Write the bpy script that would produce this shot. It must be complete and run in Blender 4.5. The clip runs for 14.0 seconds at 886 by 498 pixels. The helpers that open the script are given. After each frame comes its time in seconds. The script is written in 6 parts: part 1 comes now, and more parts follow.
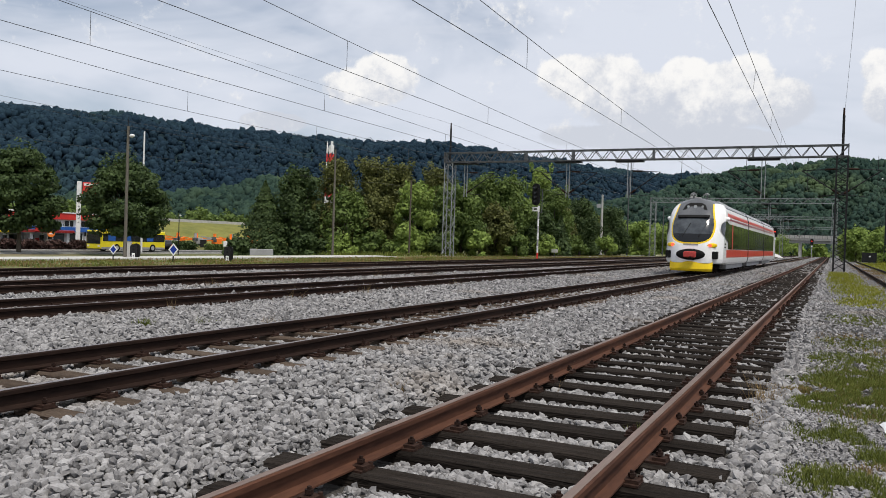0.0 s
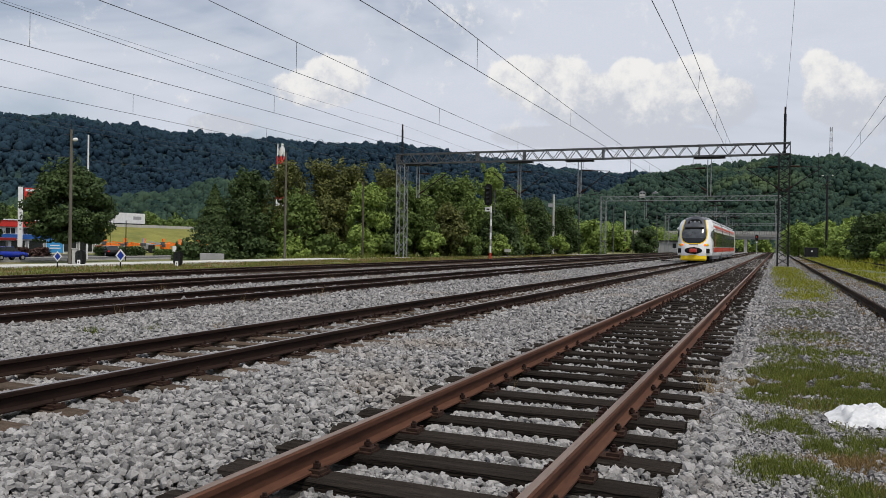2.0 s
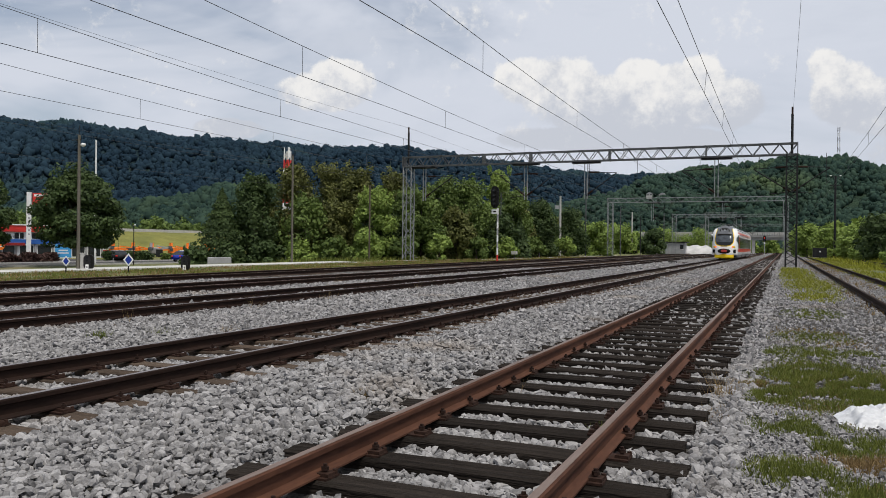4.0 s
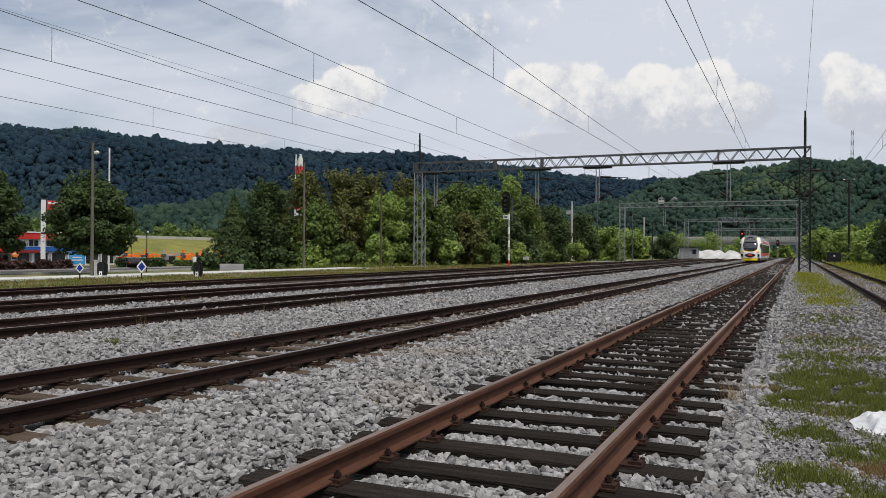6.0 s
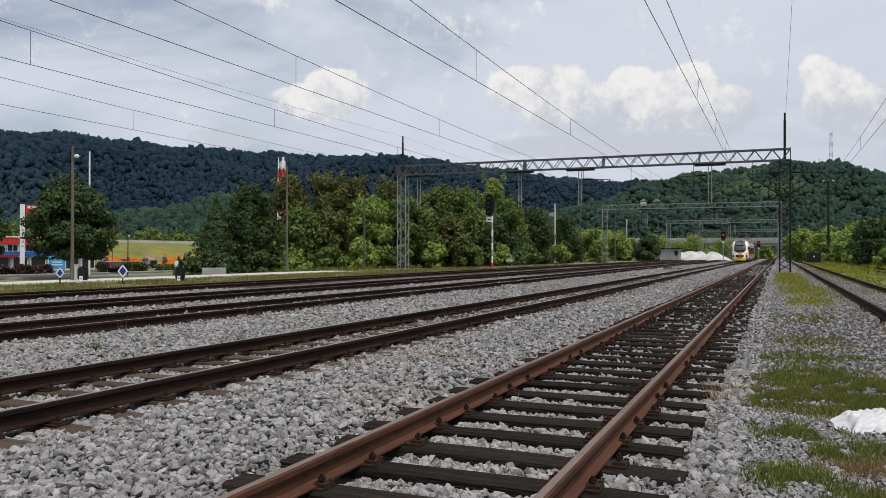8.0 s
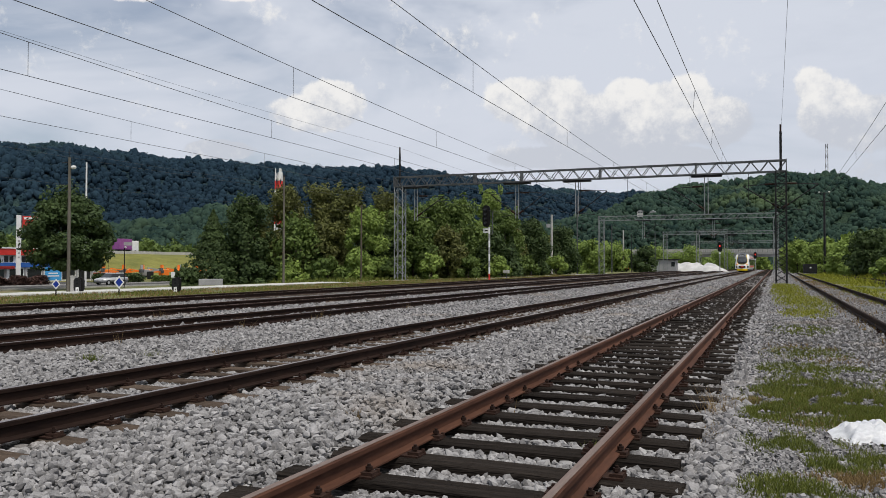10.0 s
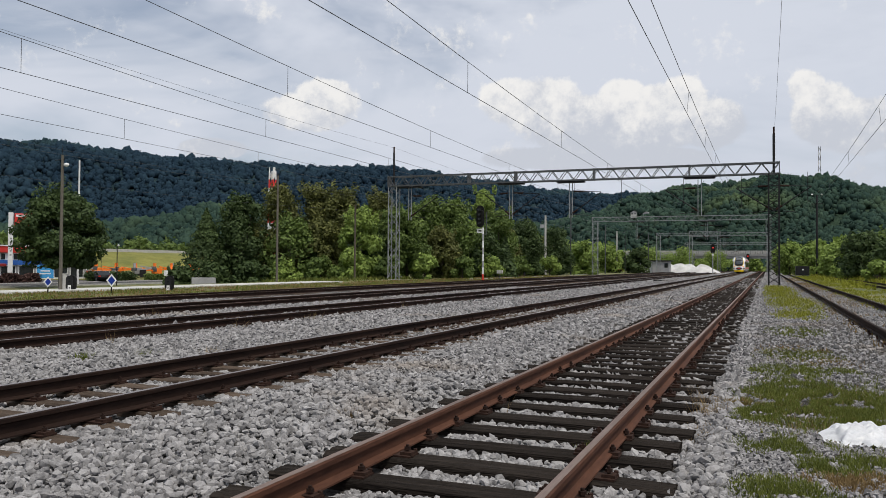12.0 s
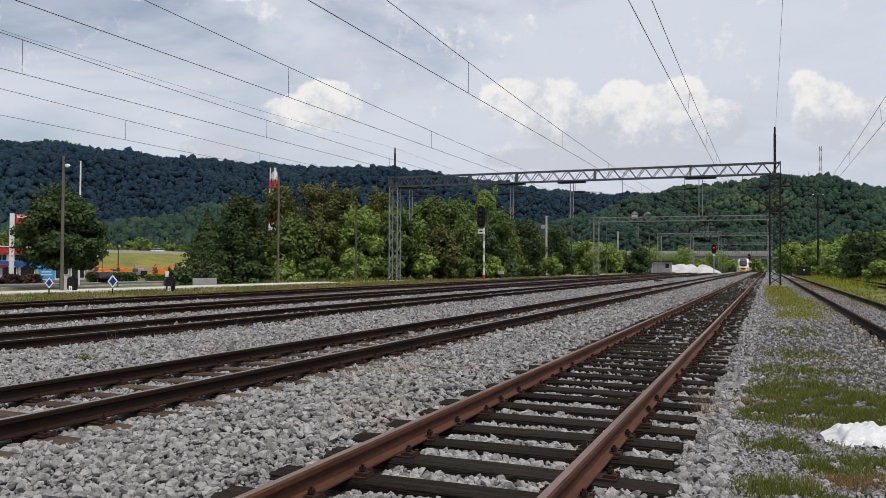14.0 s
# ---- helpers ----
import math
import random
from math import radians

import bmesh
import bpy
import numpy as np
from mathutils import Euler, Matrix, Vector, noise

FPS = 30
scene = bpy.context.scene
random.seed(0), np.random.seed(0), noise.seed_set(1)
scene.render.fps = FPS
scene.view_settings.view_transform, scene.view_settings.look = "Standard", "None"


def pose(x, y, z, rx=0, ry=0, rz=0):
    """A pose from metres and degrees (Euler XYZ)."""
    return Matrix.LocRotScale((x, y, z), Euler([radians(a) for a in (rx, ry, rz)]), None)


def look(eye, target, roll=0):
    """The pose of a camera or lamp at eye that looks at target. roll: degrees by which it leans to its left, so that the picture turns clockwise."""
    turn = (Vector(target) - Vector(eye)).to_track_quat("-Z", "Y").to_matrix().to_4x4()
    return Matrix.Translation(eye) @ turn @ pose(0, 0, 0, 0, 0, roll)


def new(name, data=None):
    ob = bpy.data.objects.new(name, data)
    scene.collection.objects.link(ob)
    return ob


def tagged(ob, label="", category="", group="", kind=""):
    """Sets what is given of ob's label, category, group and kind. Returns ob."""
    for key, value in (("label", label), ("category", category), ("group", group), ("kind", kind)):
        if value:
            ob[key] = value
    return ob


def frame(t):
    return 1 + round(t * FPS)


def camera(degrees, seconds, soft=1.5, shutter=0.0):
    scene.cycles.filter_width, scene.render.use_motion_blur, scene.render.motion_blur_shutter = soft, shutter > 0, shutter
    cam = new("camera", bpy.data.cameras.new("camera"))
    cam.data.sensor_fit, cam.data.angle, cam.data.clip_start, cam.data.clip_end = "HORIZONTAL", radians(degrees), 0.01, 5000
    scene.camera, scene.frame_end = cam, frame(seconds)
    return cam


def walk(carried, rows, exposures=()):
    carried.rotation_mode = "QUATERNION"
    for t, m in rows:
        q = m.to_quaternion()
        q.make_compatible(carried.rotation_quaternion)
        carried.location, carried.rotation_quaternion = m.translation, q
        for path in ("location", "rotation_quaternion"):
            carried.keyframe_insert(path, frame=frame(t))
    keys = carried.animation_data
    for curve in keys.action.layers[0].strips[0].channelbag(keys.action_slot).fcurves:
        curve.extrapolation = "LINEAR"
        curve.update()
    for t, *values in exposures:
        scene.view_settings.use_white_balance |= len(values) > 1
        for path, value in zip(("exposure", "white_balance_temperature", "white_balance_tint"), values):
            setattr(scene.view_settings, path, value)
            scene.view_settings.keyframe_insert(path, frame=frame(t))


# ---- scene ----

# ---------------------------------------------------------------- camera
# World: y runs along the tracks, x to the right, z = 0 is the top of the ballast.
EYE_Z = 1.43
RAIL_Z = 0.17
cam = camera(57.8, 14.0, soft=0.5)
VIEW = [  # seconds, yaw, pitch, lean
    (0.0, 25.86, -0.58, 1.83), (0.1, 24.65, -0.57, 1.68), (0.2, 23.58, -0.56, 1.55), (0.3, 22.95, -0.55, 1.47), (0.4, 22.68, -0.55, 1.42), (0.5, 22.73, -0.54, 1.38), (1.0, 23.04, -0.61, 1.12), (1.5, 22.28, -0.56, 0.94),
    (2.0, 22.54, -0.42, 0.94), (2.5, 22.29, -0.30, 0.91), (3.0, 22.51, -0.35, 0.88), (3.5, 22.79, -0.30, 0.75),
    (4.0, 23.03, -0.24, 0.61), (6.5, 23.89, 0.25, 0.40), (7.0, 23.06, 0.26, 0.39), (7.5, 22.78, 0.25, 0.18),
    (10.0, 22.46, 1.15, 0.09), (10.5, 22.25, 1.14, 0.20), (11.0, 21.91, 1.10, 0.25), (11.5, 21.94, 1.12, 0.28),
    (12.0, 22.01, 1.15, 0.42), (12.5, 22.03, 1.16, 0.46), (13.0, 22.09, 1.17, 0.42), (13.5, 22.10, 1.18, 0.40),
    (14.0, 22.08, 1.19, 0.36)]


def aim(yaw, pitch, lean):
    turn = Matrix.Rotation(radians(yaw), 4, "Z") @ Matrix.Rotation(radians(90 + pitch), 4, "X")
    return Matrix.Translation((0, 0, EYE_Z)) @ turn @ Matrix.Rotation(radians(LEAN_SIGN * lean), 4, "Z")


LEAN_SIGN = 1
walk(cam, [(t, aim(a, b, c)) for t, a, b, c in VIEW],
     exposures=((0.0, 0.05), (0.5, -0.02), (1.0, -0.09), (7.0, -0.09), (14.0, -0.08)))

# ---------------------------------------------------------------- world and sun
SUN_AZ, SUN_EL = radians(125), radians(64)   # azimuth from +y towards +x


def make_world():
    w = bpy.data.worlds.new("world")
    scene.world = w
    w.use_nodes = True
    nt = w.node_tree
    nt.nodes.clear()
    N, L = nt.nodes.new, nt.links.new
    out, bg = N("ShaderNodeOutputWorld"), N("ShaderNodeBackground")
    sky = N("ShaderNodeTexSky")
    sky.sky_type, sky.sun_disc = "NISHITA", False
    sky.sun_elevation, sky.sun_rotation = SUN_EL, SUN_AZ
    sky.air_density, sky.dust_density = 1.0, 2.0
    co = N("ShaderNodeTexCoord")
    dim = N("ShaderNodeVectorMath"); dim.operation = "SCALE"; dim.inputs["Scale"].default_value = 0.10
    L(sky.outputs[0], dim.inputs[0])

    def math_node(op, a, b=None, clamp=False):
        m = N("ShaderNodeMath"); m.operation, m.use_clamp = op, clamp
        for i, v in enumerate((a, b)):
            if v is None:
                continue
            if isinstance(v, (int, float)):
                m.inputs[i].default_value = v
            else:
                L(v, m.inputs[i])
        return m.outputs[0]

    def tex(scale, detail, rough, stretch=(1, 1, 1), dist=0.0):
        mp = N("ShaderNodeMapping"); mp.inputs["Scale"].default_value = stretch
        L(co.outputs["Generated"], mp.inputs[0])
        n = N("ShaderNodeTexNoise"); n.inputs["Scale"].default_value = scale
        n.inputs["Detail"].default_value, n.inputs["Roughness"].default_value = detail, rough
        n.inputs["Distortion"].default_value = dist
        L(mp.outputs[0], n.inputs["Vector"])
        return n.outputs["Fac"]

    def ramp(v, a, b):
        r = N("ShaderNodeMapRange"); r.interpolation_type = "SMOOTHSTEP"
        r.inputs[1].default_value, r.inputs[2].default_value = a, b
        L(v, r.inputs[0])
        return r.outputs[0]

    def mix(f, a, b):
        m = N("ShaderNodeMix"); m.data_type = "RGBA"
        for v, i in ((f, 0), (a, 6), (b, 7)):
            if isinstance(v, (int, float)):
                m.inputs[i].default_value = v
            elif isinstance(v, tuple):
                m.inputs[i].default_value = (*v, 1)
            else:
                L(v, m.inputs[i])
        return m.outputs[2]

    # a thin high veil over the blue, thicker in drifting sheets
    veil = ramp(tex(2.2, 5, 0.55, (1, 1, 3.0), 0.4), 0.20, 0.56)
    col = mix(veil, dim.outputs[0], VEIL)
    col = mix(math_node("MULTIPLY", ramp(tex(3.4, 6, 0.6, (1, 1, 4.5), 0.3), 0.50, 0.72), 0.75), col, SHEET)
    # heaped clouds: rounded masses round directions on the sky, their edges broken by noise
    wob = tex(15.0, 9, 0.66)
    fine = tex(52.0, 7, 0.66)
    body = None
    for yaw, el, wide, tall in CUMULI:
        a, e = radians(yaw), radians(el)
        d = Vector((-math.sin(a) * math.cos(e), math.cos(a) * math.cos(e), math.sin(e)))
        side = Vector((math.cos(a), math.sin(a), 0))
        up = side.cross(d)
        terms = []
        for axis, size in ((side, wide), (up, tall)):
            dot = N("ShaderNodeVectorMath"); dot.operation = "DOT_PRODUCT"
            L(co.outputs["Generated"], dot.inputs[0]); dot.inputs[1].default_value = axis
            off = dot.outputs["Value"]
            off = math_node("SUBTRACT", off, d.dot(axis)) if abs(d.dot(axis)) > 1e-6 else off
            q = math_node("DIVIDE", off, math.tan(radians(size)))
            terms.append(math_node("MULTIPLY", q, q))
        front = N("ShaderNodeVectorMath"); front.operation = "DOT_PRODUCT"
        L(co.outputs["Generated"], front.inputs[0]); front.inputs[1].default_value = d
        r = math_node("SUBTRACT", 1.0, math_node("SQRT", math_node("ADD", *terms)))
        r = math_node("MULTIPLY", r, ramp(front.outputs["Value"], 0.3, 0.5))
        body = r if body is None else math_node("MAXIMUM", body, r)
    shape = math_node("ADD", body, math_node("MULTIPLY", math_node("SUBTRACT", wob, 0.5), 0.72))
    shape = math_node("ADD", shape, math_node("MULTIPLY", math_node("SUBTRACT", fine, 0.5), 0.42))
    soft = ramp(shape, 0.05, 0.24)
    split = N("ShaderNodeSeparateXYZ")
    L(co.outputs["Generated"], split.inputs[0])
    high = math_node("MULTIPLY", math_node("SUBTRACT", split.outputs["Z"], 0.185), 4.2)
    lit = ramp(math_node("ADD", math_node("ADD", wob, high), math_node("MULTIPLY", math_node("SUBTRACT", fine, 0.5), 0.6)), 0.32, 0.70)
    cloud = mix(lit, CLOUD_SHADE, CLOUD_LIT)
    col = mix(math_node("MULTIPLY", soft, 0.93), col, cloud)
    L(col, bg.inputs[0])
    bg.inputs[1].default_value = 1.0
    L(bg.outputs[0], out.inputs[0])


VEIL, SHEET = (0.685, 0.725, 0.815), (0.625, 0.668, 0.76)
CLOUD_LIT, CLOUD_SHADE = (0.94, 0.925, 0.905), (0.60, 0.63, 0.70)
CUMULI = [  # yaw, elevation, half width, half height, degrees
    (30.3, 11.4, 2.6, 1.8), (31.6, 10.6, 3.6, 1.5), (17.2, 11.6, 2.6, 1.9), (15.0, 11.2, 3.6, 2.4), (12.6, 10.4, 3.6, 1.9), (9.4, 11.6, 1.9, 1.5),
    (7.0, 10.9, 2.3, 1.8), (5.4, 11.2, 1.9, 2.0), (3.4, 9.6, 2.6, 2.0), (10.0, 9.4, 7.0, 2.2), (14.0, 7.6, 6.0, 1.0), (7.5, 7.4, 5.0, 1.0),
    (-2.4, 11.6, 1.3, 1.3), (-3.4, 9.8, 2.2, 2.4), (-5.5, 9.0, 3.4, 2.0), (44.5, 18.0, 3.6, 1.1), (49.5, 18.8, 3.0, 1.1), (37.5, 18.4, 2.4, 0.8), (34.0, 18.8, 3.4, 0.7),
    (38.0, 7.9, 2.6, 0.8), (-25, 12, 9, 4), (64, 14, 8, 4), (95, 12, 10, 5), (150, 14, 12, 6), (-80, 13, 12, 5), (-130, 12, 12, 5)]
make_world()
sun = new("sun", bpy.data.lights.new("sun", "SUN"))
sun.data.energy, sun.data.angle, sun.data.color = 3.1, radians(12), (1.0, 0.94, 0.84)
sun.matrix_world = look((0, 0, 60), (-60 * math.sin(SUN_AZ) * math.cos(SUN_EL), -60 * math.cos(SUN_AZ) * math.cos(SUN_EL),
                                     60 - 60 * math.sin(SUN_EL)))

# ---------------------------------------------------------------- materials
def mat(name, low, high, rough=0.8, scale=4.0, fine=40.0, bump=0.3, metal=0.0, island=0.0, obj=0.0, stretch=(1, 1, 1),
        dist=0.02, stain=None, stain_scale=0.7, stain_at=(0.5, 0.7), spec=0.25):
    """Two scales of noise between two colours, fine relief, optional stains; island / obj vary it piece by piece."""
    m = bpy.data.materials.new(name)
    m.use_nodes = True
    nt = m.node_tree
    N, L = nt.nodes.new, nt.links.new
    b = nt.nodes["Principled BSDF"]
    co = N("ShaderNodeTexCoord")
    mp = N("ShaderNodeMapping")
    mp.inputs["Scale"].default_value = stretch
    L(co.outputs["Object"], mp.inputs[0])

    def noise_tex(s, detail=4.0):
        n = N("ShaderNodeTexNoise")
        n.inputs["Scale"].default_value, n.inputs["Detail"].default_value = s, detail
        L(mp.outputs[0], n.inputs["Vector"])
        return n.outputs["Fac"]

    def calc(op, a, c):
        k = N("ShaderNodeMath")
        k.operation = op
        for i, v in enumerate((a, c)):
            if isinstance(v, (int, float)):
                k.inputs[i].default_value = v
            else:
                L(v, k.inputs[i])
        return k.outputs[0]

    coarse, grain = noise_tex(scale), noise_tex(fine, 3.0)
    f = calc("ADD", calc("MULTIPLY", coarse, 0.6), calc("MULTIPLY", grain, 0.4))
    f = calc("MULTIPLY", calc("SUBTRACT", f, 0.32), 2.6)
    for amount, node, sock in ((island, "ShaderNodeNewGeometry", "Random Per Island"), (obj, "ShaderNodeObjectInfo", "Random")):
        if amount:
            g = N(node)
            f = calc("ADD", calc("MULTIPLY", f, 1 - amount), calc("MULTIPLY", g.outputs[sock], amount))
    mix = N("ShaderNodeMix")
    mix.data_type, mix.clamp_factor = "RGBA", True
    mix.inputs[6].default_value, mix.inputs[7].default_value = (*low, 1), (*high, 1)
    L(f, mix.inputs[0])
    col = mix.outputs[2]
    if stain:
        s = N("ShaderNodeMapRange")
        s.inputs[1].default_value, s.inputs[2].default_value = stain_at
        L(noise_tex(stain_scale, 6.0), s.inputs[0])
        m2 = N("ShaderNodeMix")
        m2.data_type = "RGBA"
        L(s.outputs[0], m2.inputs[0]), L(col, m2.inputs[6])
        m2.inputs[7].default_value = (*stain, 1)
        col = m2.outputs[2]
    L(col, b.inputs["Base Color"])
    b.inputs["Roughness"].default_value, b.inputs["Metallic"].default_value = rough, metal
    b.inputs["Specular IOR Level"].default_value = spec
    if bump:
        bp = N("ShaderNodeBump")
        bp.inputs["Strength"].default_value, bp.inputs["Distance"].default_value = bump, dist
        L(calc("ADD", coarse, grain), bp.inputs["Height"])
        L(bp.outputs[0], b.inputs["Normal"])
    return m


def leafy(m, amount=0.25):
    """Lets a part of the light through the leaf."""
    nt = m.node_tree
    b, out = nt.nodes["Principled BSDF"], nt.nodes["Material Output"]
    t, mx = nt.nodes.new("ShaderNodeBsdfTranslucent"), nt.nodes.new("ShaderNodeMixShader")
    nt.links.new(b.inputs["Base Color"].links[0].from_socket, t.inputs[0])
    mx.inputs[0].default_value = amount
    nt.links.new(b.outputs[0], mx.inputs[1]), nt.links.new(t.outputs[0], mx.inputs[2])
    nt.links.new(mx.outputs[0], out.inputs[0])


def glow(name, colour, strength):
    m = bpy.data.materials.new(name)
    m.use_nodes = True
    b = m.node_tree.nodes["Principled BSDF"]
    b.inputs["Base Color"].default_value = (*colour, 1)
    b.inputs["Emission Color"].default_value, b.inputs["Emission Strength"].default_value = (*colour, 1), strength
    return m


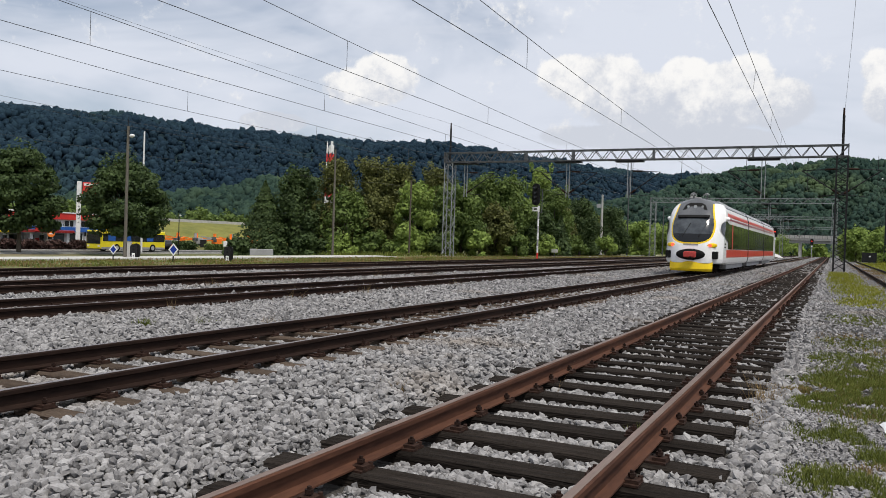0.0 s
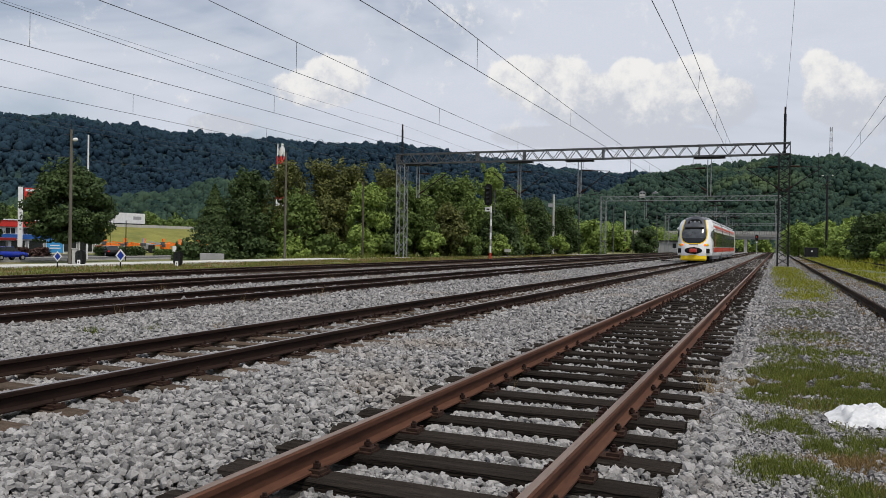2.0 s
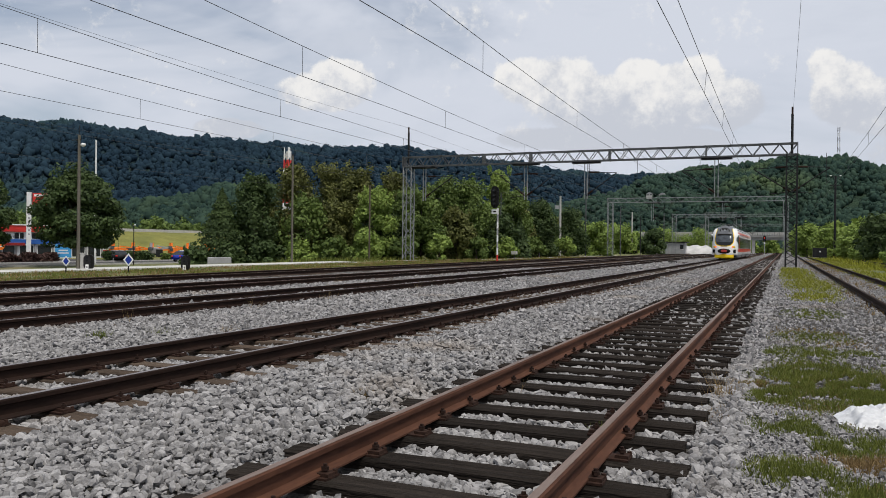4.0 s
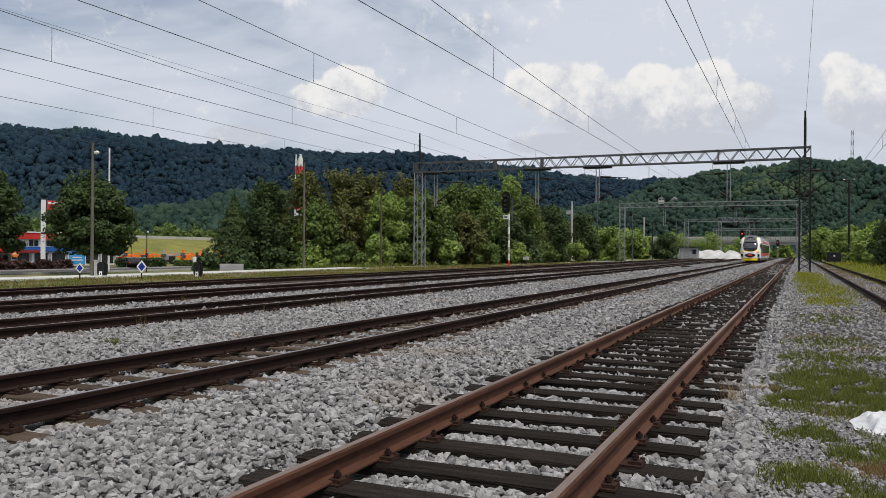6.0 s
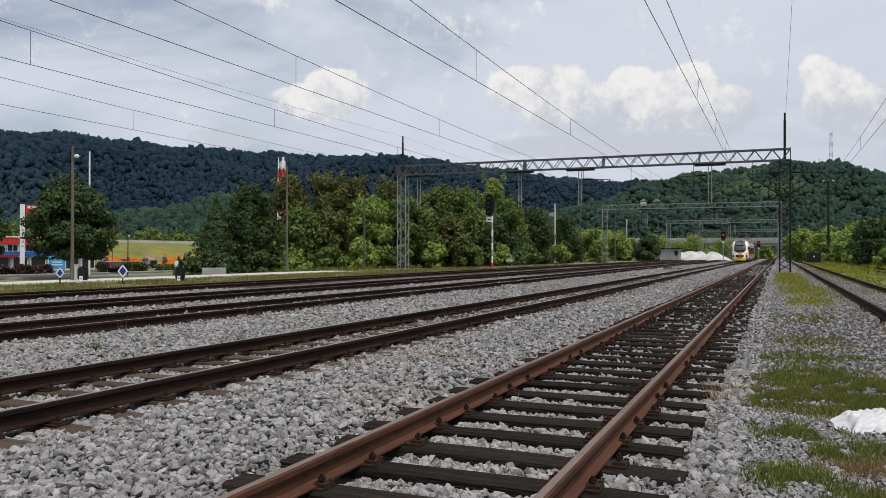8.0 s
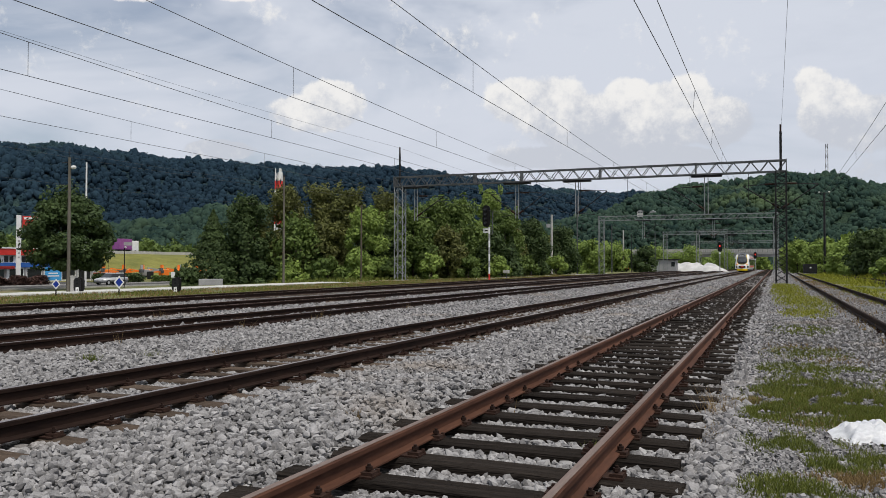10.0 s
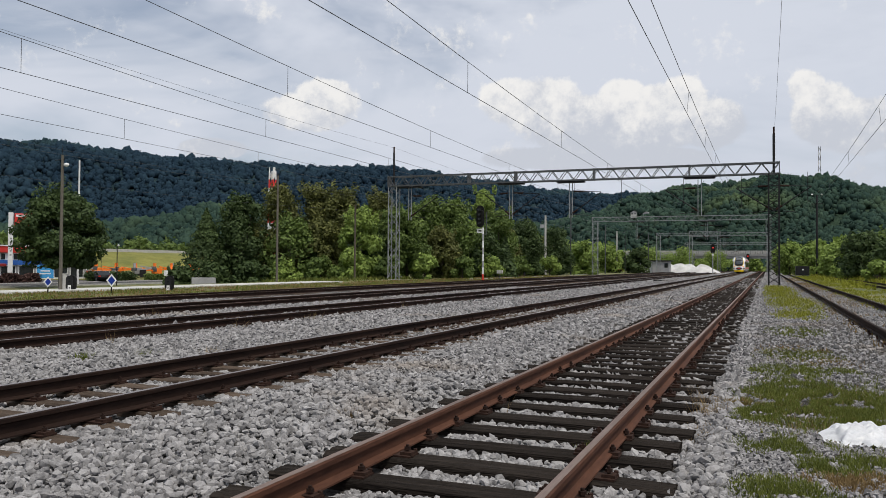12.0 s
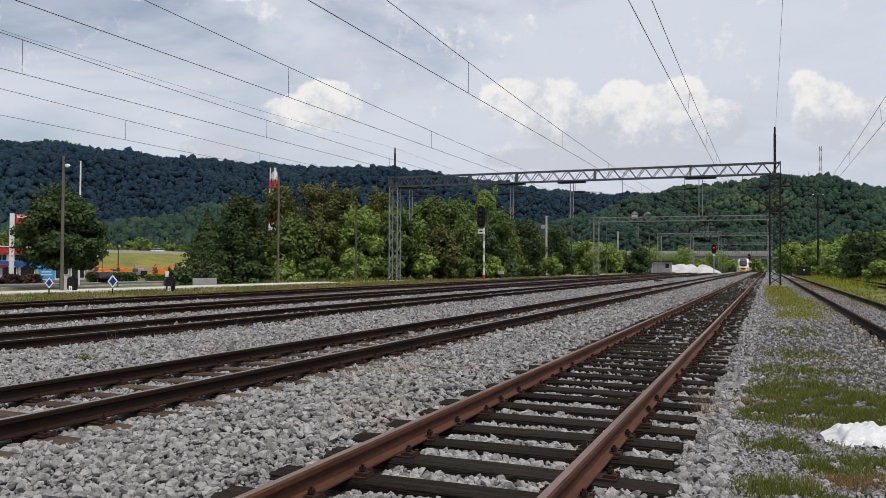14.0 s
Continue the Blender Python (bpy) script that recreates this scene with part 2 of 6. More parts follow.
M = dict(
    stone=mat("crushed_limestone", (0.062, 0.060, 0.061), (0.42, 0.41, 0.41), 0.95, 9, 60, 0.5, spec=0.08, island=0.5, dist=0.004,
              stain=(0.27, 0.22, 0.17), stain_scale=0.35, stain_at=(0.56, 0.85)),
    ballast=mat("ballast", (0.05, 0.048, 0.048), (0.36, 0.35, 0.35), 0.95, 1.6, 14, 1.0, spec=0.05, dist=0.05,
                stain=(0.24, 0.20, 0.16), stain_scale=0.25, stain_at=(0.55, 0.85)),
    # dark base: the shade between loose stones is put into its colour
    gap_shade=mat("ballast_gap_shade", (0.022, 0.020, 0.018), (0.115, 0.108, 0.10), 0.95, 6, 45, 1.0, spec=0.05, dist=0.02),
    soil=mat("ground_grass", (0.06, 0.075, 0.025), (0.17, 0.17, 0.06), 0.95, 0.25, 5, 0.8, dist=0.05,
             stain=(0.20, 0.17, 0.10), stain_scale=0.12, stain_at=(0.52, 0.7)),
    blade=mat("grass_blades", (0.045, 0.070, 0.012), (0.20, 0.215, 0.042), 0.75, 0.8, 9, 0, island=0.6),
    patch=mat("bright_grass", (0.13, 0.15, 0.015), (0.30, 0.30, 0.035), 0.8, 0.8, 9, 0, island=0.6),
    dry=mat("dry_grass", (0.13, 0.085, 0.035), (0.30, 0.21, 0.095), 0.8, 0.8, 9, 0, island=0.6),
    rust=mat("rusty_rail", (0.048, 0.022, 0.015), (0.125, 0.057, 0.035), 0.75, 3, 45, 0.25, 0.15, spec=0.12, stretch=(1, 0.15, 1), dist=0.003),
    rust_top=mat("rail_head", (0.12, 0.075, 0.055), (0.27, 0.20, 0.165), 0.5, 3, 60, 0.15, 0.6, stretch=(1, 0.1, 1), dist=0.002),
    rust_dark=mat("dark_rail", (0.011, 0.007, 0.006), (0.036, 0.021, 0.016), 0.8, 3, 45, 0.25, 0.1, spec=0.08, stretch=(1, 0.15, 1), dist=0.003),
    bright_top=mat("worn_rail_head", (0.20, 0.16, 0.15), (0.38, 0.34, 0.33), 0.33, 3, 60, 0.1, 0.8, stretch=(1, 0.1, 1), dist=0.001),
    tie=mat("tarred_oak", (0.003, 0.0027, 0.0024), (0.052, 0.043, 0.037), 0.95, 7, 60, 1.0, spec=0.04, stretch=(0.12, 2.6, 1.2), obj=0.3, dist=0.02),
    tie_grey=mat("weathered_oak", (0.03, 0.022, 0.017), (0.14, 0.105, 0.08), 0.9, 6, 50, 0.9, spec=0.08, stretch=(0.18, 2.2, 1.2), obj=0.35, dist=0.02),
    iron=mat("rusty_iron", (0.014, 0.009, 0.008), (0.055, 0.030, 0.022), 0.8, 20, 90, 0.4, 0.1, spec=0.1, dist=0.003),
    steel=mat("galvanised_steel", (0.045, 0.048, 0.052), (0.15, 0.157, 0.162), 0.6, 2, 20, 0.1, 0.35, spec=0.2),
    steel_dark=mat("painted_dark_steel", (0.008, 0.008, 0.009), (0.022, 0.022, 0.024), 0.6, 2, 20, 0.1, 0.2),
    # pale steel of near mast and hangers; on far portals it paints haze
    steel_pale=mat("pale_galvanised_hazed_steel", (0.15, 0.16, 0.17), (0.34, 0.352, 0.36), 0.6, 2, 20, 0.1, 0.2, spec=0.2),
    wire=mat("wire", (0.03, 0.032, 0.035), (0.07, 0.072, 0.075), 0.5, 2, 20, 0),
    wood=mat("pole_wood", (0.07, 0.064, 0.052), (0.165, 0.15, 0.125), 0.85, 3, 30, 0.4, stretch=(2, 2, 0.2)),
    concrete=mat("concrete", (0.30, 0.295, 0.28), (0.50, 0.49, 0.47), 0.9, 1.2, 25, 0.3),
    pale=mat("pale_paving", (0.36, 0.36, 0.34), (0.56, 0.55, 0.52), 0.9, 0.6, 12, 0.2),
    asphalt=mat("asphalt", (0.04, 0.04, 0.042), (0.085, 0.083, 0.08), 0.9, 0.7, 30, 0.2),
    white=mat("white_paint", (0.62, 0.62, 0.62), (0.80, 0.80, 0.80), 0.35, 1.5, 20, 0.02),
    train_white=mat("train_white", (0.80, 0.80, 0.80), (0.90, 0.90, 0.90), 0.22, 0.8, 12, 0.01),
    train_grey=mat("train_roof_grey", (0.20, 0.215, 0.225), (0.30, 0.315, 0.325), 0.5, 0.8, 12, 0.02),
    train_red=mat("train_red", (0.50, 0.045, 0.03), (0.62, 0.07, 0.045), 0.3, 0.8, 12, 0.01),
    yellow=mat("yellow_paint", (0.78, 0.54, 0.01), (0.88, 0.64, 0.02), 0.35, 0.9, 12, 0.02),
    bus_yellow=mat("bus_yellow", (0.70, 0.58, 0.02), (0.83, 0.72, 0.04), 0.3, 0.9, 12, 0.01),
    glass=mat("dark_glass", (0.010, 0.012, 0.014), (0.020, 0.024, 0.028), 0.16, 0.5, 5, 0.0, spec=0.5),
    black=mat("black_rubber", (0.006, 0.006, 0.006), (0.018, 0.018, 0.018), 0.7, 4, 40, 0.1, spec=0.1),
    dark_red=mat("dark_red_paint", (0.22, 0.018, 0.016), (0.30, 0.03, 0.028), 0.45, 1, 15, 0.02),
    red=mat("red_paint", (0.50, 0.03, 0.025), (0.62, 0.05, 0.04), 0.4, 1, 15, 0.02),
    blue=mat("blue_paint", (0.02, 0.08, 0.30), (0.03, 0.12, 0.40), 0.4, 1, 15, 0.02),
    sign_blue=mat("sign_blue", (0.01, 0.03, 0.22), (0.015, 0.045, 0.30), 0.4, 1, 15, 0.0),
    sky_blue=mat("light_blue_paint", (0.05, 0.28, 0.58), (0.07, 0.34, 0.66), 0.4, 1, 15, 0.0),
    orange=mat("orange_paint", (0.75, 0.16, 0.02), (0.88, 0.24, 0.035), 0.45, 1, 15, 0.02),
    grey=mat("grey_paint", (0.25, 0.25, 0.26), (0.36, 0.36, 0.37), 0.6, 1, 15, 0.05),
    silver=mat("silver_paint", (0.45, 0.46, 0.47), (0.55, 0.56, 0.57), 0.3, 1, 15, 0.0, 0.4),
    car_blue=mat("car_blue", (0.012, 0.03, 0.30), (0.02, 0.045, 0.40), 0.25, 1, 15, 0.0),
    bark=mat("bark", (0.05, 0.04, 0.03), (0.12, 0.10, 0.08), 0.9, 4, 30, 0.6, stretch=(1, 1, 0.25)),
    leaf=mat("leaves_green", (0.032, 0.060, 0.015), (0.180, 0.250, 0.060), 0.7, 0.4, 3, 0, island=0.35),
    leaf_dark=mat("leaves_dark", (0.014, 0.029, 0.012), (0.096, 0.145, 0.045), 0.7, 0.4, 3, 0, island=0.35),
    leaf_light=mat("leaves_light", (0.085, 0.138, 0.030), (0.300, 0.395, 0.088), 0.7, 0.3, 3, 0, island=0.35),
    leaf_olive=mat("leaves_olive", (0.030, 0.040, 0.013), (0.190, 0.200, 0.056), 0.7, 0.4, 3, 0, island=0.35),
    # far ridge: blue of the distance haze is mixed into the base colour
    hill=mat("hazed_forest_canopy", (0.007, 0.017, 0.027), (0.034, 0.060, 0.064), 1.0, 0.05, 0.35, 1.0, dist=4.0, spec=0.05,
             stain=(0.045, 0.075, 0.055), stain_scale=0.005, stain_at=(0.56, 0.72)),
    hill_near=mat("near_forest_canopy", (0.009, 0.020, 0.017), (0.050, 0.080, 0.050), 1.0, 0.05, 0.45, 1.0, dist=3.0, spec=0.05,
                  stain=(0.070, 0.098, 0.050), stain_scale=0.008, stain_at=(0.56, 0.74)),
    # far crowns carry the same painted haze blue
    hill_crown=mat("hazed_tree_crowns", (0.008, 0.019, 0.036), (0.030, 0.056, 0.076), 1.0, 0.008, 0.45, 0, spec=0.04, island=0.35,
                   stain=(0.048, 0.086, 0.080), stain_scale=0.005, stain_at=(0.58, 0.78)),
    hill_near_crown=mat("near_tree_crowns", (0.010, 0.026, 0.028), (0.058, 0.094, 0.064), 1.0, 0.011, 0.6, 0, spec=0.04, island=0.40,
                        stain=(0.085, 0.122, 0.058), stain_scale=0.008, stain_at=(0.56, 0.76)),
    meadow=mat("embankment_grass", (0.105, 0.110, 0.022), (0.235, 0.222, 0.058), 0.95, 0.35, 2.5, 0.6, dist=0.1,
               stain=(0.11, 0.125, 0.035), stain_scale=0.16, stain_at=(0.5, 0.7), stretch=(1, 0.4, 1)),
    bag=mat("white_plastic", (0.48, 0.49, 0.51), (0.66, 0.67, 0.69), 0.3, 6, 30, 0.5, dist=0.01),
    gravel_white=mat("pale_gravel", (0.38, 0.38, 0.37), (0.62, 0.61, 0.60), 0.95, 0.8, 8, 0.5, dist=0.1),
    lamp_red=glow("red_signal_light", (1.0, 0.03, 0.02), 1.5),
    hedge=mat("red_hedge", (0.035, 0.018, 0.016), (0.10, 0.055, 0.045), 0.8, 0.8, 5, 0, island=0.5),
)
for key in ("leaf", "leaf_dark", "leaf_light", "leaf_olive", "blade", "dry", "patch"):
    leafy(M[key])
for key in ("hill_crown", "hill_near_crown"):
    leafy(M[key], 0.12)


def stony(m, cell, low, high, dark=(0.022, 0.021, 0.021), keep=0.30, rise=0.035):
    """Recolours a surface as closely packed rounded pieces (stones, tree crowns): a tone for each, shade painted dark
    into the gaps, raised tops.
    """
    nt = m.node_tree
    N, L = nt.nodes.new, nt.links.new
    b = nt.nodes["Principled BSDF"]
    co, vor, edge = N("ShaderNodeTexCoord"), N("ShaderNodeTexVoronoi"), N("ShaderNodeTexVoronoi")
    edge.feature = "DISTANCE_TO_EDGE"
    for v in (vor, edge):
        v.inputs["Scale"].default_value = 1 / cell
        L(co.outputs["Object"], v.inputs["Vector"])
    grey = N("ShaderNodeMix"); grey.data_type = "RGBA"
    grey.inputs[6].default_value, grey.inputs[7].default_value = (*low, 1), (*high, 1)
    split = N("ShaderNodeSeparateColor")
    L(vor.outputs["Color"], split.inputs[0]), L(split.outputs[0], grey.inputs[0])
    gap = N("ShaderNodeMapRange"); gap.inputs[1].default_value, gap.inputs[2].default_value = 0.02, 0.16
    L(edge.outputs["Distance"], gap.inputs[0])
    joint = N("ShaderNodeMix"); joint.data_type = "RGBA"
    joint.inputs[6].default_value = (*dark, 1)
    L(gap.outputs[0], joint.inputs[0]), L(grey.outputs[2], joint.inputs[7])
    tint = N("ShaderNodeMix"); tint.data_type, tint.blend_type = "RGBA", "MIX"
    old = b.inputs["Base Color"].links[0].from_socket
    tint.inputs[0].default_value = keep
    L(joint.outputs[2], tint.inputs[6]), L(old, tint.inputs[7])
    L(tint.outputs[2], b.inputs["Base Color"])
    bp = N("ShaderNodeBump"); bp.inputs["Strength"].default_value, bp.inputs["Distance"].default_value = 1.0, rise
    L(gap.outputs[0], bp.inputs["Height"]), L(bp.outputs[0], b.inputs["Normal"])


stony(M["ballast"], 0.042, (0.15, 0.147, 0.147), (0.58, 0.57, 0.565))


# ---------------------------------------------------------------- building helpers
def mesh_of(name, verts, faces, material):
    me = bpy.data.meshes.new(name)
    me.from_pydata([tuple(v) for v in verts], [], faces)
    me.materials.append(material)
    return me


def link(name, me, parent=None, label="", at=None):
    ob = new(name, me)
    if parent is not None:
        ob.parent = parent
    if at is not None:
        ob.matrix_basis = at
    if label:
        ob["label"] = label
    return ob


def part(name, bm, material, parent=None, label="", at=None, smooth=False):
    me = bpy.data.meshes.new(name)
    bmesh.ops.recalc_face_normals(bm, faces=bm.faces)
    bm.to_mesh(me)
    bm.free()
    me.materials.append(material)
    if smooth:
        me.shade_smooth()
    else:
        me.shade_flat()
    return link(name, me, parent, label, at)


def thing(name, label, category, at=None, group="", kind=""):
    ob = new(name)
    ob.empty_display_size = 0.2
    if at is not None:
        ob.matrix_basis = at
    return tagged(ob, label, category, group, kind)


def box(bm, x0, x1, y0, y1, z0, z1, bevel=0.0, m=None):
    got = bmesh.ops.create_cube(bm, size=1.0, matrix=Matrix.Translation(((x0 + x1) / 2, (y0 + y1) / 2, (z0 + z1) / 2))
                                @ Matrix.Diagonal((x1 - x0, y1 - y0, z1 - z0, 1)))
    vs = got["verts"]
    if bevel:
        es = list({e for v in vs for e in v.link_edges})
        r = bmesh.ops.bevel(bm, geom=es, offset=bevel, segments=2, affect="EDGES", profile=0.5)
        vs = list({v for f in r["faces"] for v in f.verts} | {v for v in vs if v.is_valid})
    if m is not None:
        bmesh.ops.transform(bm, matrix=m, verts=vs)
    return bm


def bar(bm, a, b, r=0.03, sides=4, r2=None):
    """A straight rod from a to b."""
    a, b = Vector(a), Vector(b)
    d = b - a
    m = Matrix.Translation((a + b) / 2) @ d.to_track_quat("Z", "Y").to_matrix().to_4x4() @ Matrix.Rotation(radians(45), 4, "Z")
    bmesh.ops.create_cone(bm, cap_ends=True, segments=sides, radius1=r, radius2=r if r2 is None else r2, depth=d.length, matrix=m)
    return bm


def boxed(*args, **kw):
    return box(bmesh.new(), *args, **kw)


def rod(*args, **kw):
    return bar(bmesh.new(), *args, **kw)


def prism(bm, outline, y0, y1):
    """The closed outline of (x, z) points drawn out from y0 to y1."""
    a = [bm.verts.new((x, y0, z)) for x, z in outline]
    b = [bm.verts.new((x, y1, z)) for x, z in outline]
    n = len(outline)
    bm.faces.new(a), bm.faces.new(b[::-1])
    for i in range(n):
        bm.faces.new((a[i], b[i], b[(i + 1) % n], a[(i + 1) % n]))
    return bm


def joined(name, verts, faces, material, smooth=False):
    """A big mesh from numpy arrays; faces all with the same number of corners."""
    verts, faces = np.asarray(verts, np.float32), np.asarray(faces, np.int32)
    me = bpy.data.meshes.new(name)
    n, k = faces.shape
    me.vertices.add(len(verts)), me.loops.add(n * k), me.polygons.add(n)
    me.vertices.foreach_set("co", verts.ravel())
    me.loops.foreach_set("vertex_index", faces.ravel())
    me.polygons.foreach_set("loop_start", np.arange(0, n * k, k, dtype=np.int32))
    me.update(calc_edges=True)
    me.materials.append(material)
    if smooth:
        me.shade_smooth()
    else:
        me.shade_flat()
    return me


def icosa():
    bm = bmesh.new()
    bmesh.ops.create_icosphere(bm, subdivisions=1, radius=1.0)
    v = np.array([x.co[:] for x in bm.verts], np.float32)
    f = np.array([[w.index for w in p.verts] for p in bm.faces], np.int32)
    bm.free()
    return v, f


ICO_V, ICO_F = icosa()


def turns(n, rng):
    """n random rotation matrices."""
    q = rng.normal(size=(n, 4))
    q /= np.linalg.norm(q, axis=1)[:, None]
    w, x, y, z = q.T
    return np.stack([np.stack([1 - 2 * (y * y + z * z), 2 * (x * y - z * w), 2 * (x * z + y * w)], 1),
                     np.stack([2 * (x * y + z * w), 1 - 2 * (x * x + z * z), 2 * (y * z - x * w)], 1),
                     np.stack([2 * (x * z - y * w), 2 * (y * z + x * w), 1 - 2 * (x * x + y * y)], 1)], 1)


def leaf_cloud(centres, size, rng, normals=None, loose=0.55):
    """A small folded leaf cluster at every centre, facing its normal more or less where one is given."""
    n = len(centres)
    if normals is None:
        R = turns(n, rng)
    else:
        w = normals + rng.normal(0, loose, (n, 3))
        w /= np.linalg.norm(w, axis=1)[:, None] + 1e-9
        u = np.cross(w, rng.normal(size=(n, 3)))
        u /= np.linalg.norm(u, axis=1)[:, None] + 1e-9
        R = np.stack([u, np.cross(w, u), w], 2)
    s = (size * rng.uniform(0.6, 1.4, n))[:, None, None]
    base = np.array([(-0.5, -0.35, 0), (0.5, -0.35, 0), (0.6, 0.35, 0.12), (-0.4, 0.4, 0.1)], np.float64)
    v = np.einsum("nij,kj->nki", R, base) * s + np.asarray(centres)[:, None, :]
    return v.reshape(-1, 3), np.arange(n * 4).reshape(n, 4)


# ---------------------------------------------------------------- ground
def terrain(x, y):
    """Height of the open ground: level along the tracks, a bank down to the road beyond."""
    t = min(max((-37.5 - x) / 9.0, 0.0), 1.0)
    t2 = min(max((x - 9.0) / 25.0, 0.0), 1.0)
    bed = 0.35 if -22.5 < x < 3.5 else 0.0
    return -0.05 - bed - 1.2 * t * t * (3 - 2 * t) + 0.5 * t2


def grid(name, xs, ys, height, material, kind="structure", label="", category="ground", smooth=True):
    vs = [(x, y, height(x, y)) for y in ys for x in xs]
    k = len(xs)
    fs = [(j * k + i, j * k + i + 1, (j + 1) * k + i + 1, (j + 1) * k + i) for j in range(len(ys) - 1) for i in range(k - 1)]
    me = joined(name, vs, fs, material, smooth)
    return tagged(link(name, me), label, category, "", kind)


xs = sorted(set([-4000, -2000, -1000, -500, -250, -150, -110] + list(np.arange(-90, 41, 2.0)) + [-23.0, -22.0, 3.0, 4.0] + [60, 100, 180, 300, 600, 1200, 2500, 4000]))
ys = sorted(set([-4000, -1500, -500, -200, -100] + list(np.arange(-60, 301, 10.0)) + [400, 600, 1000, 2000, 4000]))
grid("ground", xs, ys, terrain, M["soil"], label="grassy open ground beside the railway tracks")


def bed_height(x, y):
    n = noise.noise((x * 2.3, y * 2.3, 0)) * 0.015 + noise.noise((x * 0.5, y * 0.5, 3)) * 0.025
    t = min(max((1.75 - abs(x + 1.9)) / 0.45, 0.0), 1.0)
    t2 = min(max((1.6 - abs(x + 6.49)) / 0.4, 0.0), 1.0)
    return n - 0.045 - 0.036 * t - 0.026 * t2


xs = list(np.arange(-23.4, 4.61, 0.3))
# near part of the bed, darkened to paint shade into the stone gaps
grid("ballast_base", xs, list(np.arange(-12, 24.1, 0.3)), bed_height, M["gap_shade"], label="dark grey ballast base under the loose stones, gap shade in its colour", category="ballast")
ys = list(np.arange(24.0, 301, 3.0))
grid("ballast_bed", xs, ys, bed_height, M["ballast"], label="grey crushed stone ballast bed under the tracks", category="ballast")


# ---------------------------------------------------------------- tracks
RAIL = [(-0.07, 0), (0.07, 0), (0.07, 0.012), (0.012, 0.03), (0.010, 0.105), (0.036, 0.118), (0.036, 0.148), (0.028, 0.157),
        (-0.028, 0.157), (-0.036, 0.148), (-0.036, 0.118), (-0.010, 0.105), (-0.012, 0.03), (-0.07, 0.012)]
TOP = [(-0.024, 0.1575), (0.024, 0.1575), (0.024, 0.1605), (-0.024, 0.1605)]


def tie_mesh(name, rng, material, length=2.6, wide=0.25, depth=0.16):
    """A worn beam: grooves run along its top, the ends are split and the arrises broken."""
    across = 9
    stations = 4
    groove = [rng.uniform(-0.012, 0.003) if i % 2 else rng.uniform(-0.003, 0.003) for i in range(across)]
    vs, fs = [], []
    for j in range(stations + 1):
        f = j / stations
        x = (f - 0.5) * length
        worn = 0.010 if j in (0, stations) else 0.0
        row = [(-wide / 2, -depth), (-wide / 2, -0.03)]
        for i in range(across):
            edge = 0.014 if i in (0, across - 1) else 0.0
            row.append((-wide / 2 + wide * i / (across - 1), groove[i] * rng.uniform(0.2, 1.6) - edge - worn + rng.uniform(-0.003, 0.003)))
        row += [(wide / 2, -0.03), (wide / 2, -depth)]
        bow = rng.uniform(-0.006, 0.006)
        for k, (yy, z) in enumerate(row):
            vs.append((x + rng.uniform(-0.012, 0.012) * (worn > 0), yy + bow + rng.uniform(-0.003, 0.003), z))
    w = across + 4
    for j in range(stations):
        for k in range(w - 1):
            a = j * w + k
            fs.append((a, a + w, a + w + 1, a + 1))
    fs += [tuple(range(w)), tuple(range(stations * w + w - 1, stations * w - 1, -1))]
    me = bpy.data.meshes.new(name)
    me.from_pydata(vs, [], [q[::-1] for q in fs])
    me.materials.append(material)
    me.shade_flat()
    return me


def fastening_mesh():
    bm = bmesh.new()
    box(bm, -0.17, 0.17, -0.08, 0.08, 0.0, 0.014)
    for s in (-1, 1):
        box(bm, s * 0.12 - 0.045, s * 0.12 + 0.045, -0.05, 0.05, 0.014, 0.035)
        bar(bm, (s * 0.115, 0, 0.03), (s * 0.115, 0, 0.085), 0.013, 6)
        bar(bm, (s * 0.115, 0, 0.045), (s * 0.115, 0, 0.068), 0.025, 6)
        bar(bm, (s * 0.155, 0.05, 0.01), (s * 0.155, 0.05, 0.045), 0.016, 6)
    me = bpy.data.meshes.new("fastening")
    bm.to_mesh(me)
    bm.free()
    me.materials.append(M["iron"])
    return me


FASTEN = fastening_mesh()


def track(label, centre, y0, y1, spacing, first, tie_material, rail_material, top_material, tie_top, parts_to, length=2.6, gauge=1.507,
          jitter=0.02, fasten_to=40.0, lift=0.0):
    rng = random.Random(int(abs(centre) * 100))
    tk = thing("railway_track", label, "railway track", group="railway tracks")
    base = RAIL_Z - 0.1605
    for s in (-1, 1):
        r = part("rail", prism(bmesh.new(), RAIL, y0, y1), rail_material, tk, at=pose(centre + s * gauge / 2, 0, base + lift))
        part("rail_head", prism(bmesh.new(), TOP, y0, y1), top_material, r, "worn bare running surface")
    kinds = [tie_mesh("sleeper", rng, tie_material, length) for _ in range(5)]
    y = first
    while y > y0 + 0.3:
        y -= spacing
    far_v, far_f = [], []
    while y < y1:
        yy = y + rng.uniform(-jitter, jitter)
        if yy < parts_to:
            tie = link("sleeper", rng.choice(kinds), tk,
                       at=pose(centre + rng.uniform(-0.06, 0.06), yy, tie_top + rng.uniform(-0.008, 0.004), 0, rng.uniform(-0.3, 0.3), rng.uniform(-1.3, 1.3)))
            if yy < fasten_to:
                for s in (-1, 1):
                    link("fastening", FASTEN, tie, at=pose(s * gauge / 2, 0, 0.0))
        else:
            k = len(far_v)
            for dx in (-1, 1):
                for dy in (-1, 1):
                    for z in (-0.1, 0):
                        far_v.append((centre + dx * length / 2, yy + dy * 0.125, tie_top + z))
